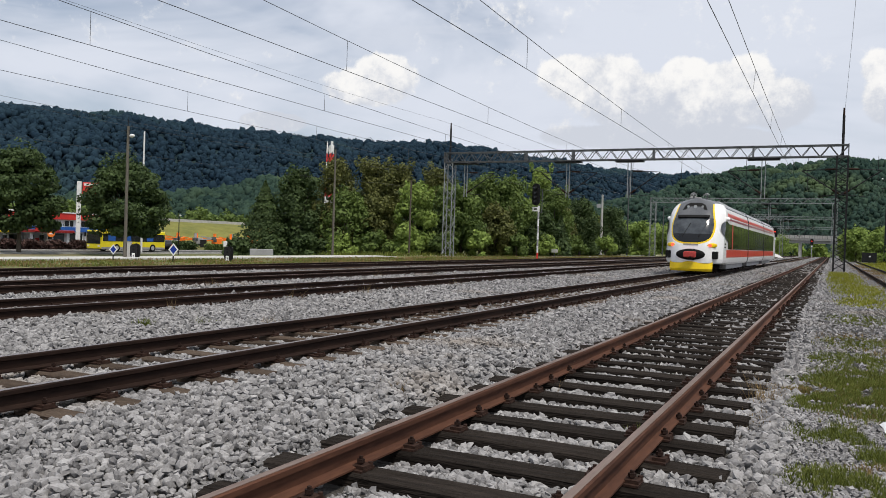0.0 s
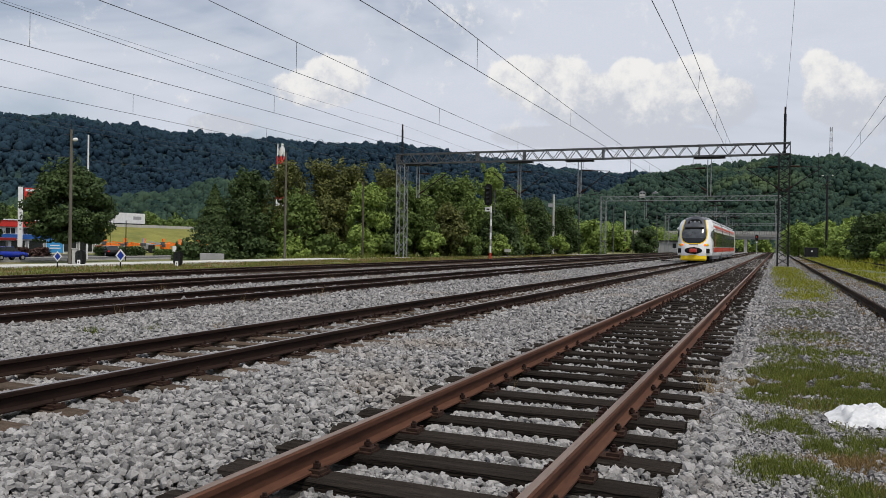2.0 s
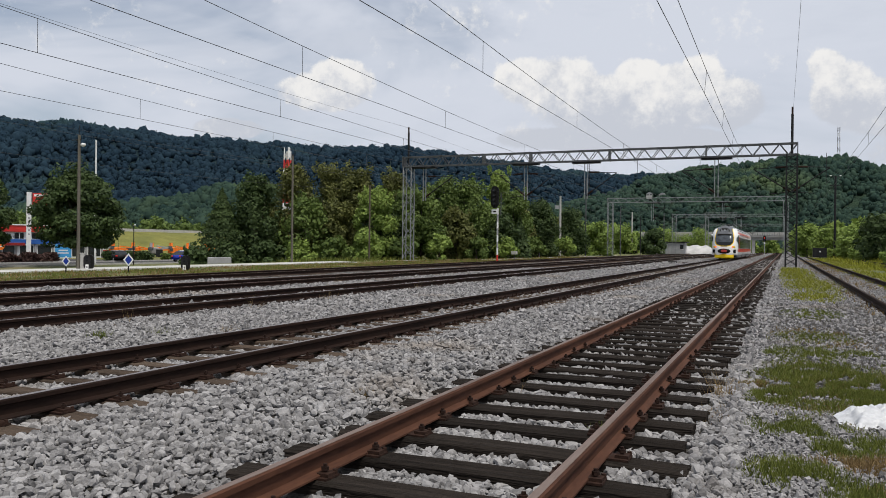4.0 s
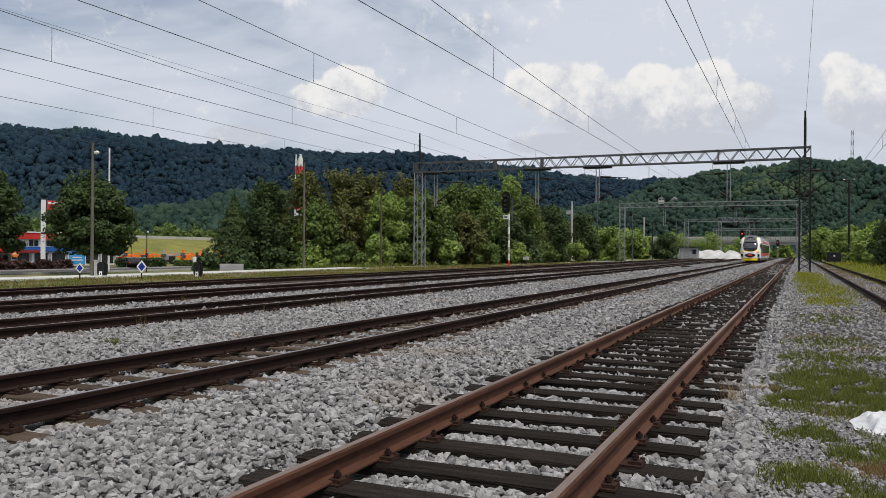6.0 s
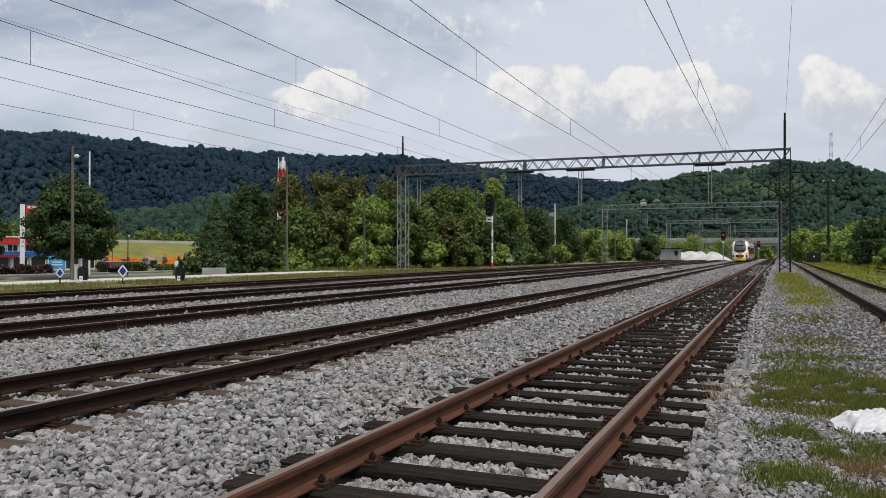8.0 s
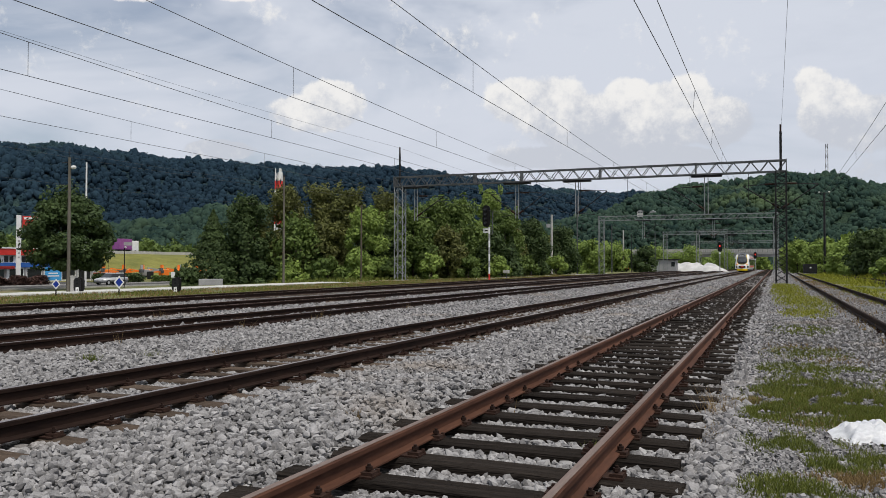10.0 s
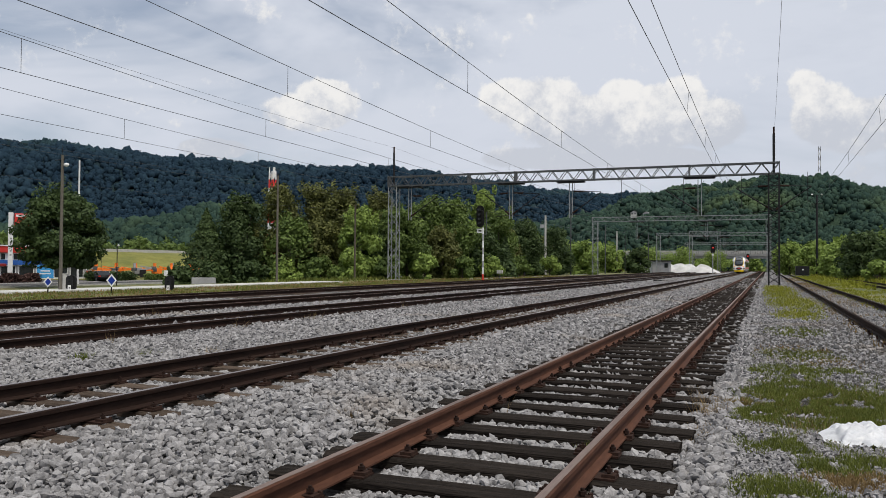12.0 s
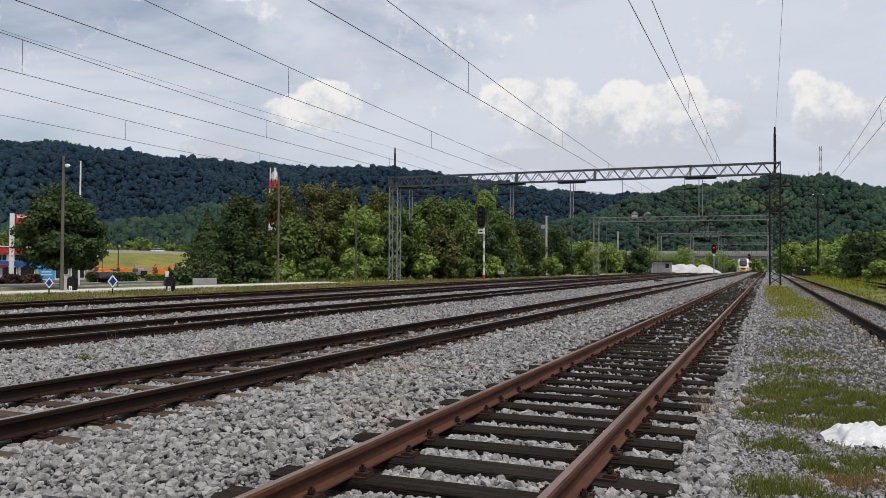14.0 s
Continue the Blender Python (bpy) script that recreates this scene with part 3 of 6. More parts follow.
            far_f += [(k, k + 4, k + 5, k + 1), (k + 1, k + 5, k + 7, k + 3), (k, k + 1, k + 3, k + 2), (k + 4, k + 6, k + 7, k + 5), (k + 2, k + 3, k + 7, k + 6)]
        y += spacing
    if far_v:
        far = link("sleeper_row", joined("sleeper_row", far_v, far_f, tie_material), tk)
        far["kind"] = "stuff"
    return tk


track("rusty siding track on dark tarred wooden sleepers", -1.903, -12, 320, 0.637, 4.87, M["tie"], M["rust"], M["rust_top"], -0.004, 150, fasten_to=45)
track("main track with dark rails on weathered wooden sleepers", -6.49, -12, 320, 0.62, 5.0, M["tie_grey"], M["rust_dark"], M["bright_top"], -0.012, 110, length=2.5)
track("station track with dark rusty rails in pale ballast", -12.2, -12, 320, 0.62, 5.2, M["tie_grey"], M["rust_dark"], M["bright_top"], -0.02, 90, fasten_to=26)
track("station track with rusty brown rails in ballast", -16.65, -12, 320, 0.62, 5.3, M["tie_grey"], M["rust_dark"], M["rust_top"], -0.02, 90, fasten_to=26)
track("outermost track with rusty rails beside the grass", -21.9, -12, 320, 0.62, 5.3, M["tie_grey"], M["rust_dark"], M["rust_top"], -0.03, 90, fasten_to=26)
track("overgrown siding track with rusty rails in grass", 2.97, -12, 320, 0.64, 5.1, M["tie_grey"], M["rust_dark"], M["rust_dark"], -0.058, 90, fasten_to=26)
track("second overgrown siding with rusty rails in grass", 8.2, 20, 320, 0.64, 20.5, M["tie_grey"], M["rust_dark"], M["rust_dark"], -0.06, 90, fasten_to=26)


# ---------------------------------------------------------------- hills
def smooth(t):
    t = np.clip(t, 0, 1)
    return t * t * (3 - 2 * t)


def waves(a, seed):
    return sum(np.sin(a * f + seed * k) / k for k, f in ((1, 7.3), (2, 15.1), (3, 33.7), (5, 71.0)))


def wooded_hill(name, label, bearing, foot, count, r0, r1, seed, soil, crowns):
    """A ridge swept round by compass bearing (degrees left of the tracks), with knots of crest distance and height, and tree crowns all over it."""
    rng = np.random.default_rng(seed)
    knots = np.radians([b[0] for b in bearing])
    lo, hi = knots[0], knots[-1]

    def height(A, T):
        H = np.interp(A, knots, [b[2] for b in bearing]) + waves(A, seed) * 1.2
        up = H * (0.25 * T + 0.75 * smooth(T)) + (9.0 * np.sin(A * 37 + 3 * T) + 7.0 * np.sin(A * 83 - 7 * T + 1) + 6.0 * np.sin(A * 23 + 13 * T) + 3.0 * np.sin(A * 151 + 19 * T)) * T * (1 - np.clip(T, 0, 1)) * 2
        return np.where(T <= 1, up, H * (1 - 1.6 * (T - 1)))

    def place(A, T):
        rad = foot + (np.interp(A, knots, [b[1] for b in bearing]) - foot) * T
        return -np.sin(A) * rad, np.cos(A) * rad, height(A, T)

    az, t = np.arange(lo, hi, radians(0.5)), np.linspace(0, 1.25, 50)
    A, T = np.meshgrid(az, t)
    x, y, z = place(A, T)
    w = len(az)
    idx = np.arange(len(t) * w).reshape(len(t), w)
    faces = np.stack([idx[:-1, :-1], idx[:-1, 1:], idx[1:, 1:], idx[1:, :-1]], -1).reshape(-1, 4)[:, ::-1]
    tagged(link(name, joined(name, np.stack([x, y, z - 2], -1).reshape(-1, 3), faces, soil, True)), label, "hill", "", "structure")
    A, T = rng.uniform(lo, hi, count), rng.uniform(0.0, 1.04, count)
    x, y, z = place(A, T)
    near = np.hypot(x, y) / np.interp(A, knots, [b[1] for b in bearing])
    r = rng.uniform(r0, r1, count) * rng.uniform(0.6, 1.0, count) * np.clip(near, 0.3, 1.0)
    wob = rng.uniform(0.75, 1.2, (count, len(ICO_V), 1))
    v = np.einsum("nij,nkj->nki", turns(count, rng), ICO_V[None] * wob) * r[:, None, None]
    v[:, :, 2] *= rng.uniform(0.9, 1.5, count)[:, None]
    mid = np.stack([x, y, z + r * rng.uniform(-0.1, 0.7, count)], 1)
    v += mid[:, None, :]
    f = ICO_F[None] + (np.arange(count) * len(ICO_V))[:, None, None]
    ob = link("hillside_forest", joined("hillside_forest", v.reshape(-1, 3), f.reshape(-1, 3), crowns, True))
    clump = rng.integers(0, count, count * 6)
    d = rng.normal(0, 1, (len(clump), 3))
    d[:, 2] = np.abs(d[:, 2])
    d /= np.linalg.norm(d, axis=1)[:, None]
    c = mid[clump] + d * (r[clump] * 1.0)[:, None] * np.array((1, 1, 1.2))
    lv, lf = leaf_cloud(c, 0.21 * (r0 + r1) / 2, rng, d + np.array((0, 0, 0.3)), 0.5)
    sprays = link("hillside_leaves", joined("hillside_leaves", lv, lf, crowns))
    tagged(sprays, "leafy outer sprays of the forest on the " + ("far ridge" if r1 > 7 else "nearer hill"), "forest", "", "stuff")
    tagged(ob, "dense broadleaf forest covering the " + ("far ridge" if r1 > 7 else "nearer hill"), "forest", "", "stuff")


deg = lambda d, el, less=16: d * math.tan(radians(el)) - less
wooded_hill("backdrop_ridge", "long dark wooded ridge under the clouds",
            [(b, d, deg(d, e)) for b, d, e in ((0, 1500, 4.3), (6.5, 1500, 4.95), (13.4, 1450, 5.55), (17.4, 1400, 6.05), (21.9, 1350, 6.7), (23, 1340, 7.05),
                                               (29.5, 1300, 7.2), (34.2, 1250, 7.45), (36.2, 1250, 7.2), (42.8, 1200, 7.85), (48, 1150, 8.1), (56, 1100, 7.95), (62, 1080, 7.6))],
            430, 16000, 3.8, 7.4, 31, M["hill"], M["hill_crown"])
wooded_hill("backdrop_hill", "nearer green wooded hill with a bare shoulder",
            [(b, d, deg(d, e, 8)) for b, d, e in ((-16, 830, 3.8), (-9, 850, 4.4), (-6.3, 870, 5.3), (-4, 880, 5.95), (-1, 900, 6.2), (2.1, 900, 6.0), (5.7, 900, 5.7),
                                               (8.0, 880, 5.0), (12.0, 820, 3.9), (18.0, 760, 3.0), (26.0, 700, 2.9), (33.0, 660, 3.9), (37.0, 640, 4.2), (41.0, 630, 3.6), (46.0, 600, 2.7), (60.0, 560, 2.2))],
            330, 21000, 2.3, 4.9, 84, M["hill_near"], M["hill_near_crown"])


# ---------------------------------------------------------------- overhead line portals
def lattice_mast(parent, x, y, z1, w, d, material, step, leg=0.055, lace=0.04):
    """Four angle legs with crossed lacing on all sides."""
    for sx in (-1, 1):
        for sy in (-1, 1):
            part("mast_leg", boxed(x + sx * w / 2 - leg, x + sx * w / 2 + leg, y + sy * d / 2 - leg, y + sy * d / 2 + leg, -0.3, z1),
                 material, parent)
    n = max(2, round(z1 / step))
    for face in range(4):
        for i in range(n):
            bm = bmesh.new()
            a, b = 0.15 + (z1 - 0.15) * i / n, 0.15 + (z1 - 0.15) * (i + 1) / n
            s = -1 if (i + face) % 2 else 1
            if face < 2:
                yy = y + (d / 2 if face else -d / 2)
                bar(bm, (x - s * w / 2, yy, a), (x + s * w / 2, yy, b), lace)
            else:
                xx = x + (w / 2 if face == 3 else -w / 2)
                bar(bm, (xx, y - s * d / 2, a), (xx, y + s * d / 2, b), lace)
            part("mast_lacing", bm, material, parent)
    part("mast_footing", boxed(x - w / 2 - 0.25, x + w / 2 + 0.25, y - d / 2 - 0.25, y + d / 2 + 0.25, -0.3, -0.03, bevel=0.02), M["concrete"], parent)


def portal(label, y, xl, xr, z0, z1, bays, left_mat, right_mat, supports, caps=True, tube=0.05):
    p = thing("catenary_portal", label, "catenary portal", group="overhead line portals")
    d = 0.75
    # far portals: lightening by distance haze is put into the steel colour
    beam = M["steel"] if caps else M["steel_pale"]
    if left_mat:
        lattice_mast(p, xl + 0.5, y, z0, 0.85, d, left_mat, 0.85, 0.036, 0.024)
    if right_mat:
        if caps:
            lattice_mast(p, xr - 0.42, y, z0, 0.80, d, right_mat, 0.55, 0.065, 0.04)
        else:
            lattice_mast(p, xr - 0.42, y, z0, 0.70, d, M["steel_pale"], 0.9, 0.035, 0.02)
    for sy in (-1, 1):
        for z in (z0, z1):
            part("beam_chord", boxed(xl, xr, y + sy * d / 2 - tube, y + sy * d / 2 + tube, z - tube, z + tube), beam, p)
        bm = bmesh.new()
        for i in range(bays):
            a, b = xl + (xr - xl) * i / bays, xl + (xr - xl) * (i + 1) / bays
            m = (a + b) / 2
            bar(bm, (a, y + sy * d / 2, z1), (m, y + sy * d / 2, z0), tube * 0.8)
            bar(bm, (m, y + sy * d / 2, z0), (b, y + sy * d / 2, z1), tube * 0.8)
        part("beam_lattice", bm, beam, p)
    bm = bmesh.new()
    for z in (z0, z1):
        for i in range(bays):
            a, b = xl + (xr - xl) * i / bays, xl + (xr - xl) * (i + 1) / bays
            s = 1 if i % 2 else -1
            bar(bm, (a, y - s * d / 2, z), (b, y + s * d / 2, z), tube * 0.6)
    part("beam_cross_lattice", bm, beam, p)["kind"] = "stuff"
    for f in (0.0, 0.235, 0.365, 0.57, 0.80, 1.0) if caps else (0.0, 1.0):
        xx = xl + (xr - xl) * f
        part("splice_plate", boxed(xx - 0.035, xx + 0.035, y - d / 2 - 0.07, y + d / 2 + 0.07, z0 - 0.08, z1 + 0.08), M["steel"], p)
    for xx, foot, arms in supports:
        if foot is not None:
            part("hanger_plate", boxed(xx - 1.25, xx + 1.25, y - 0.3, y + 0.3, z0 - 0.22, z0 - 0.07, bevel=0.02), M["steel_dark"], p)
            for s in (-0.14, 0.14):
                part("hanger_post", boxed(xx + s - 0.03, xx + s + 0.03, y - 0.05, y + 0.05, foot, z0 - 0.2), M["steel_pale"], p)
        low = 6.05
        for reach in arms:
            arm = part("cantilever_tube", rod((xx, y, low), (xx + reach, y, 8.0), 0.045, 8), M["steel_dark"], p)
            part("insulator", rod((xx + reach * 0.06, y, low + 0.12), (xx + reach * 0.22, y, low + 0.43), 0.085, 8), M["iron"], arm)
            top = part("tie_tube", rod((xx, y, 8.15), (xx + reach, y, 8.02), 0.03, 8), M["steel_dark"], p)
            part("insulator", rod((xx + reach * 0.12, y, 8.13), (xx + reach * 0.42, y, 8.1), 0.08, 8), M["iron"], top)
            part("registration_arm", rod((xx, y, 6.1), (xx + reach * 0.6, y, 5.95), 0.025, 6), M["steel_dark"], p)
    if caps:
        for xx in (xl + 0.45, xr - 0.42):
            part("top_post", rod((xx, y, z0), (xx, y, 12.4), 0.10, 8), M["steel_dark"], p)
            part("top_insulator", rod((xx, y, 12.35), (xx, y, 12.98), 0.075, 8), M["iron"], p)
    return p


portal("long steel lattice portal spanning all tracks", 71.0, -34.4, 0.92, 9.12, 10.02, 26, M["steel_pale"], M["steel_dark"],
       [(-32.2, 5.75, (2.9,)), (-21.95, 5.75, (-2.5, 2.7)), (-16.35, 5.75, (2.7,)), (-5.3, 5.75, (-2.8,)), (0.5, None, (-2.9, 2.8))])
portal("slim steel lattice portal farther down the line", 135.0, -27.4, 0.6, 8.95, 9.65, 20, M["steel_pale"], M["steel_dark"],
       [(-20.0, 5.8, (2.0,)), (-9.0, 5.8, (2.3, -2.3))], caps=False, tube=0.035)
portal("slim steel lattice portal far down the line", 192.0, -24.0, 0.8, 8.6, 9.2, 18, M["steel_pale"], M["steel_dark"], [(-9.0, 5.8, (2.3, -2.3))], caps=False, tube=0.035)
portal("short distant steel lattice portal over the tracks", 238.0, -20.6, -12.2, 10.1, 11.5, 9, M["steel_pale"], M["steel"], [], caps=False, tube=0.04)
portal("slim steel lattice portal near the overpass", 262.0, -24.0, 1.0, 8.4, 9.0, 18, M["steel_pale"], M["steel_dark"], [(-9.0, 5.8, (2.3, -2.3))], caps=False, tube=0.04)


# ---------------------------------------------------------------- wires
def wire(parent, name, points, r):
    cu = bpy.data.curves.new(name, "CURVE")
    cu.dimensions, cu.bevel_depth, cu.bevel_resolution = "3D", r, 1
    sp = cu.splines.new("POLY")
    sp.points.add(len(points) - 1)
    for p, q in zip(sp.points, points):
        p.co = (*q, 1)
    cu.materials.append(M["wire"])
    ob = new(name, cu)
    ob.parent = parent
    return ob


PORTALS = [6.0 - 65.0, 6.0, 71.0, 135.0, 192.0, 262.0, 330.0]


def sag(y, top, drop):
    for a, b in zip(PORTALS, PORTALS[1:]):
        if a <= y <= b:
            t = (y - a) / (b - a)
            return top - 4 * drop * t * (1 - t)
    return top


def overhead(label, x, contact, top, drop, dropper_ys, stagger=0.0, lean=0.0, r=0.0075):
    w = thing("overhead_line", label, "overhead line", group="overhead lines")
    ys = [float(v) for v in np.arange(-55, 326, 4.0)]
    stag = lambda yy: stagger * math.cos(math.pi * (yy - 6) / 65.0)
    wire(w, "contact_wire", [(x + stag(yy), yy, contact) for yy in ys], r)
    wire(w, "messenger_wire", [(x + lean, yy, sag(yy, top, drop)) for yy in ys], r)
    part("suspension_rod", rod((x + lean, 71.0, sag(71.0, top, drop)), (x + lean, 71.0, 9.15), 0.02, 6), M["steel_dark"], w)
    for yy in dropper_ys:
        part("dropper", rod((x + stag(yy), yy, contact), (x + lean, yy, sag(yy, top, drop)), 0.006, 4), M["wire"], w)
    return w


overhead("contact and messenger wires above the rusty siding", -2.02, 5.60, 6.5, 0.40, (22.6, 29.3, 35.0, 46, 55, 63), 0.0, 0.05)
overhead("contact and messenger wires above the main track", -6.63, 5.55, 6.65, 0.60, (17.9, 27.3, 36.0, 46, 56, 64))
overhead("contact and messenger wires above the station track", -11.86, 5.9, 7.07, 0.60, (18.2, 28.0, 38.0, 48, 57))
overhead("contact and messenger wires above the fourth track", -16.05, 5.82, 6.84, 0.55, (13.5, 23.3, 33.0, 43, 53))
overhead("contact and messenger wires above the outermost track", -21.75, 5.95, 7.05, 0.50, (22.7, 31.0, 40.0, 49, 58))
overhead("contact and messenger wires above the overgrown siding", 3.03, 5.63, 6.72, 0.6, (26.5, 36.0, 46, 56), 0.12)
feed = thing("feeder_wire", "single high feeder wires between the mast tops", "power line", group="overhead lines")
for x, zz, drop in ((0.56, 12.95, 0.55), (-33.95, 12.95, 0.45)):
    wire(feed, "feeder", [(x, float(v), sag(float(v), zz, drop)) for v in np.arange(-55, 326, 4.0)], 0.008)
low = thing("telegraph_wire", "thin telegraph wires along the roadside poles", "power line", group="overhead lines")
for x, zz in ((-36.6, 8.4), (-36.4, 8.1), (-40.0, 7.0)):
    wire(low, "line", [(x, float(v), sag(float(v), zz, 0.7)) for v in np.arange(-55, 200, 4.0)], 0.008)


# ---------------------------------------------------------------- poles, signals and signs
def pole(name, label, category, x, y, z0, z1, r0, r1, material, sides=10):
    p = thing(name, label, category, pose(x, y, z0))
    part("shaft", rod((0, 0, -0.2), (0, 0, z1 - z0), r0, sides, r1), material, p)
    return p


def lamp_head(p, z, reach, material=None):
    part("bracket", rod((0, 0, z - 0.15), (reach, 0, z + 0.1), 0.025, 6), M["steel"], p)
    bm = bmesh.new()
    bmesh.ops.create_uvsphere(bm, u_segments=12, v_segments=8, radius=0.13, matrix=pose(reach, 0, z + 0.03) @ Matrix.Diagonal((1.3, 0.8, 0.75, 1)))
    part("lamp_head", bm, material or M["white"], p, "pale rounded lamp head", smooth=True)


p = pole("street_lamp", "weathered concrete lamp pole with a rounded head", "lamp post", -33.9, 31.1, 0, 7.0, 0.095, 0.07, M["wood"])
lamp_head(p, 6.45, 0.28)
part("spike", rod((0, 0, 6.9), (0, 0, 7.5), 0.015, 6), M["steel_dark"], p)
part("cross_arm", rod((-0.5, 0, 6.75), (0.15, 0, 6.75), 0.025, 6), M["steel_dark"], p)
p = pole("utility_pole", "weathered wooden utility pole beside the trees", "utility pole", -36.6, 54.9, -0.1, 8.6, 0.10, 0.07, M["wood"])
part("cap", rod((0, 0, 8.65), (0, 0, 8.8), 0.09, 8, 0.03), M["steel_dark"], p)
pole("flag_pole", "tall thin white pole behind the trees", "pole", -76.4, 72.6, -1.2, 13.7, 0.13, 0.09, M["white"])
p = pole("street_lamp", "thin dark park lamp beside the road", "lamp post", -69.6, 71.8, -1.2, 3.4, 0.06, 0.05, M["steel_dark"])
lamp_head(p, 4.6, 0.15)
p = pole("street_lamp", "slim steel street lamp behind the trees", "lamp post", -72.2, 95.9, -1.2, 7.0, 0.07, 0.05, M["steel"])
lamp_head(p, 8.2, -0.6)
p = pole("street_lamp", "slim steel street lamp near the dark tree", "lamp post", -62.0, 82.0, -1.2, 6.4, 0.06, 0.05, M["steel"])
lamp_head(p, 7.6, 0.4)
p = pole("utility_pole", "pale concrete pole with a small bracket", "utility pole", -33.6, 127.7, 0, 9.7, 0.22, 0.15, M["concrete"])
part("bracket", boxed(-0.9, 0.1, -0.05, 0.05, 7.6, 8.2), M["grey"], p)
pole("utility_pole", "thin grey steel pole among the trees", "utility pole", -30.5, 132.5, 0, 13.0, 0.11, 0.09, M["steel"])
pole("utility_pole", "thin grey steel pole beside the relay box", "utility pole", -34.8, 112.8, 0, 11.0, 0.11, 0.09, M["steel"])
p = pole("street_lamp", "low platform lamp with a white head", "lamp post", -34.1, 113.0, 0, 5.0, 0.06, 0.05, M["steel_dark"])
lamp_head(p, 5.0, 0.3)
p = pole("utility_pole", "pale pole with a triangular board", "utility pole", -32.3, 187.2, 0, 9.6, 0.2, 0.16, M["concrete"])
part("board", boxed(-0.9, 0.2, -0.04, 0.04, 4.0, 4.6), M["white"], p)
pole("utility_pole", "thin steel pole beside the hut", "utility pole", -25.3, 188.3, 0, 9.2, 0.12, 0.1, M["steel"])
p = pole("utility_pole", "tall dark floodlight pole beside the siding", "lamp post", 7.8, 149.8, 0.1, 13.8, 0.2, 0.16, M["steel_dark"])
part("cross_arm", boxed(-0.9, 0.9, -0.06, 0.06, 12.1, 12.25), M["steel_dark"], p)
for s in (-0.75, 0.75):
    lamp_head(p, 13.75, s)
pole("utility_pole", "thin steel pole among the wires", "utility pole", -28.0, 150.0, 0, 9.0, 0.1, 0.08, M["steel"])
pole("utility_pole", "thin dark pole in front of the dark bush", "utility pole", -27.6, 170.0, 0, 8.0, 0.1, 0.08, M["steel_dark"])
pole("utility_pole", "thin steel pole before the trees", "utility pole", -35.5, 66.0, -0.1, 7.0, 0.09, 0.07, M["bark"])


def rounded_plate(bm, w, h, d, z):
    """An upright plate with round ends, w wide, h high, facing -y."""
    n = 12
    pts = [(w / 2 * math.cos(math.pi * i / n), h / 2 - w / 2 + w / 2 * math.sin(math.pi * i / n)) for i in range(n + 1)]
    pts += [(-x, -zz) for x, zz in pts]
    prism(bm, [(x, zz + z) for x, zz in pts], -d / 2, d / 2)
    return bm


s = thing("railway_signal", "tall black signal head on a red and white post", "railway signal", pose(-24.6, 70.8, 0))
for i in range(8):
    part("post_band", rod((0, 0, i * 0.62 - (0.2 if i == 0 else 0)), (0, 0, (i + 1) * 0.62), 0.085, 10), M["red"] if i < 1 else (M["white"] if i % 2 else M["grey"]), s)
part("signal_head", rounded_plate(bmesh.new(), 0.72, 2.05, 0.14, 6.0), M["black"], s, "black oval signal backboard", pose(-0.25, -0.1, 0))
for z in (5.35, 5.75, 6.15, 6.6):
    hood = part("lens_hood", rod((-0.25, -0.5, z), (-0.25, -0.16, z), 0.13, 10), M["black"], s)
    part("lens", rod((-0.25, -0.51, z), (-0.25, -0.505, z), 0.09, 10), M["glass"], hood)
part("number_plate", boxed(-0.55, 0.05, -0.15, -0.11, 4.45, 4.85), M["white"], s, "white plate with a dark bar")
part("plate_bar", boxed(-0.40, -0.10, -0.156, -0.151, 4.58, 4.72), M["black"], s)
part("ladder", boxed(0.28, 0.34, -0.03, 0.03, 4.3, 6.4), M["steel"], s)
part("ladder_foot", boxed(0.05, 0.34, -0.03, 0.03, 4.3, 4.36), M["steel"], s)


def dwarf_signal(x, y, turn):
    d = thing("dwarf_signal", "low black dwarf signal in a rounded dark housing", "railway signal", pose(x, y, -0.05, 0, 0, turn), group="dwarf signals")
    bm = rounded_plate(bmesh.new(), 0.42, 0.80, 0.30, 0.42)
    part("housing", bm, M["black"], d)
    part("backboard", rounded_plate(bmesh.new(), 0.34, 0.72, 0.05, 0.43), M["steel_dark"], d, at=pose(-0.1, -0.20, 0))
    part("plate", boxed(-0.17, -0.02, -0.245, -0.23, 0.03, 0.30), M["white"], d, "small white plate")
    part("plate_bar", boxed(-0.12, -0.07, -0.250, -0.246, 0.12, 0.22), M["black"], d)
    for z in (0.5, 0.66):
        part("lens", rod((-0.1, -0.26, z), (-0.1, -0.22, z), 0.05, 8), M["glass"], d)


dwarf_signal(-33.58, 31.55, 38)
dwarf_signal(-29.4, 34.1, 40)
c = thing("cabinet", "small pale concrete cable box beside the pole", "cabinet", pose(-33.78, 31.28, -0.05, 0, 0, 40))
part("body", boxed(-0.11, 0.11, -0.12, 0.12, 0, 0.85, bevel=0.02), M["concrete"], c)
part("lid", boxed(-0.13, 0.13, -0.14, 0.14, 0.85, 0.9, bevel=0.01), M["concrete"], c)


def diamond_sign(x, y, turn, size):
    d = thing("shunting_sign", "blue diamond sign with a white border on a dark post", "railway sign", pose(x, y, -0.05, 0, 0, turn), group="diamond signs")
    part("post", rod((0, 0, -0.1), (0, 0, 0.5), 0.03, 8), M["black"], d)
    tall = size * 1.35
    part("board", prism(bmesh.new(), [(0, 0.3), (size, 0.3 + tall), (0, 0.3 + 2 * tall), (-size, 0.3 + tall)], -0.045, -0.03), M["white"], d, "white bordered board")
    k = 0.68
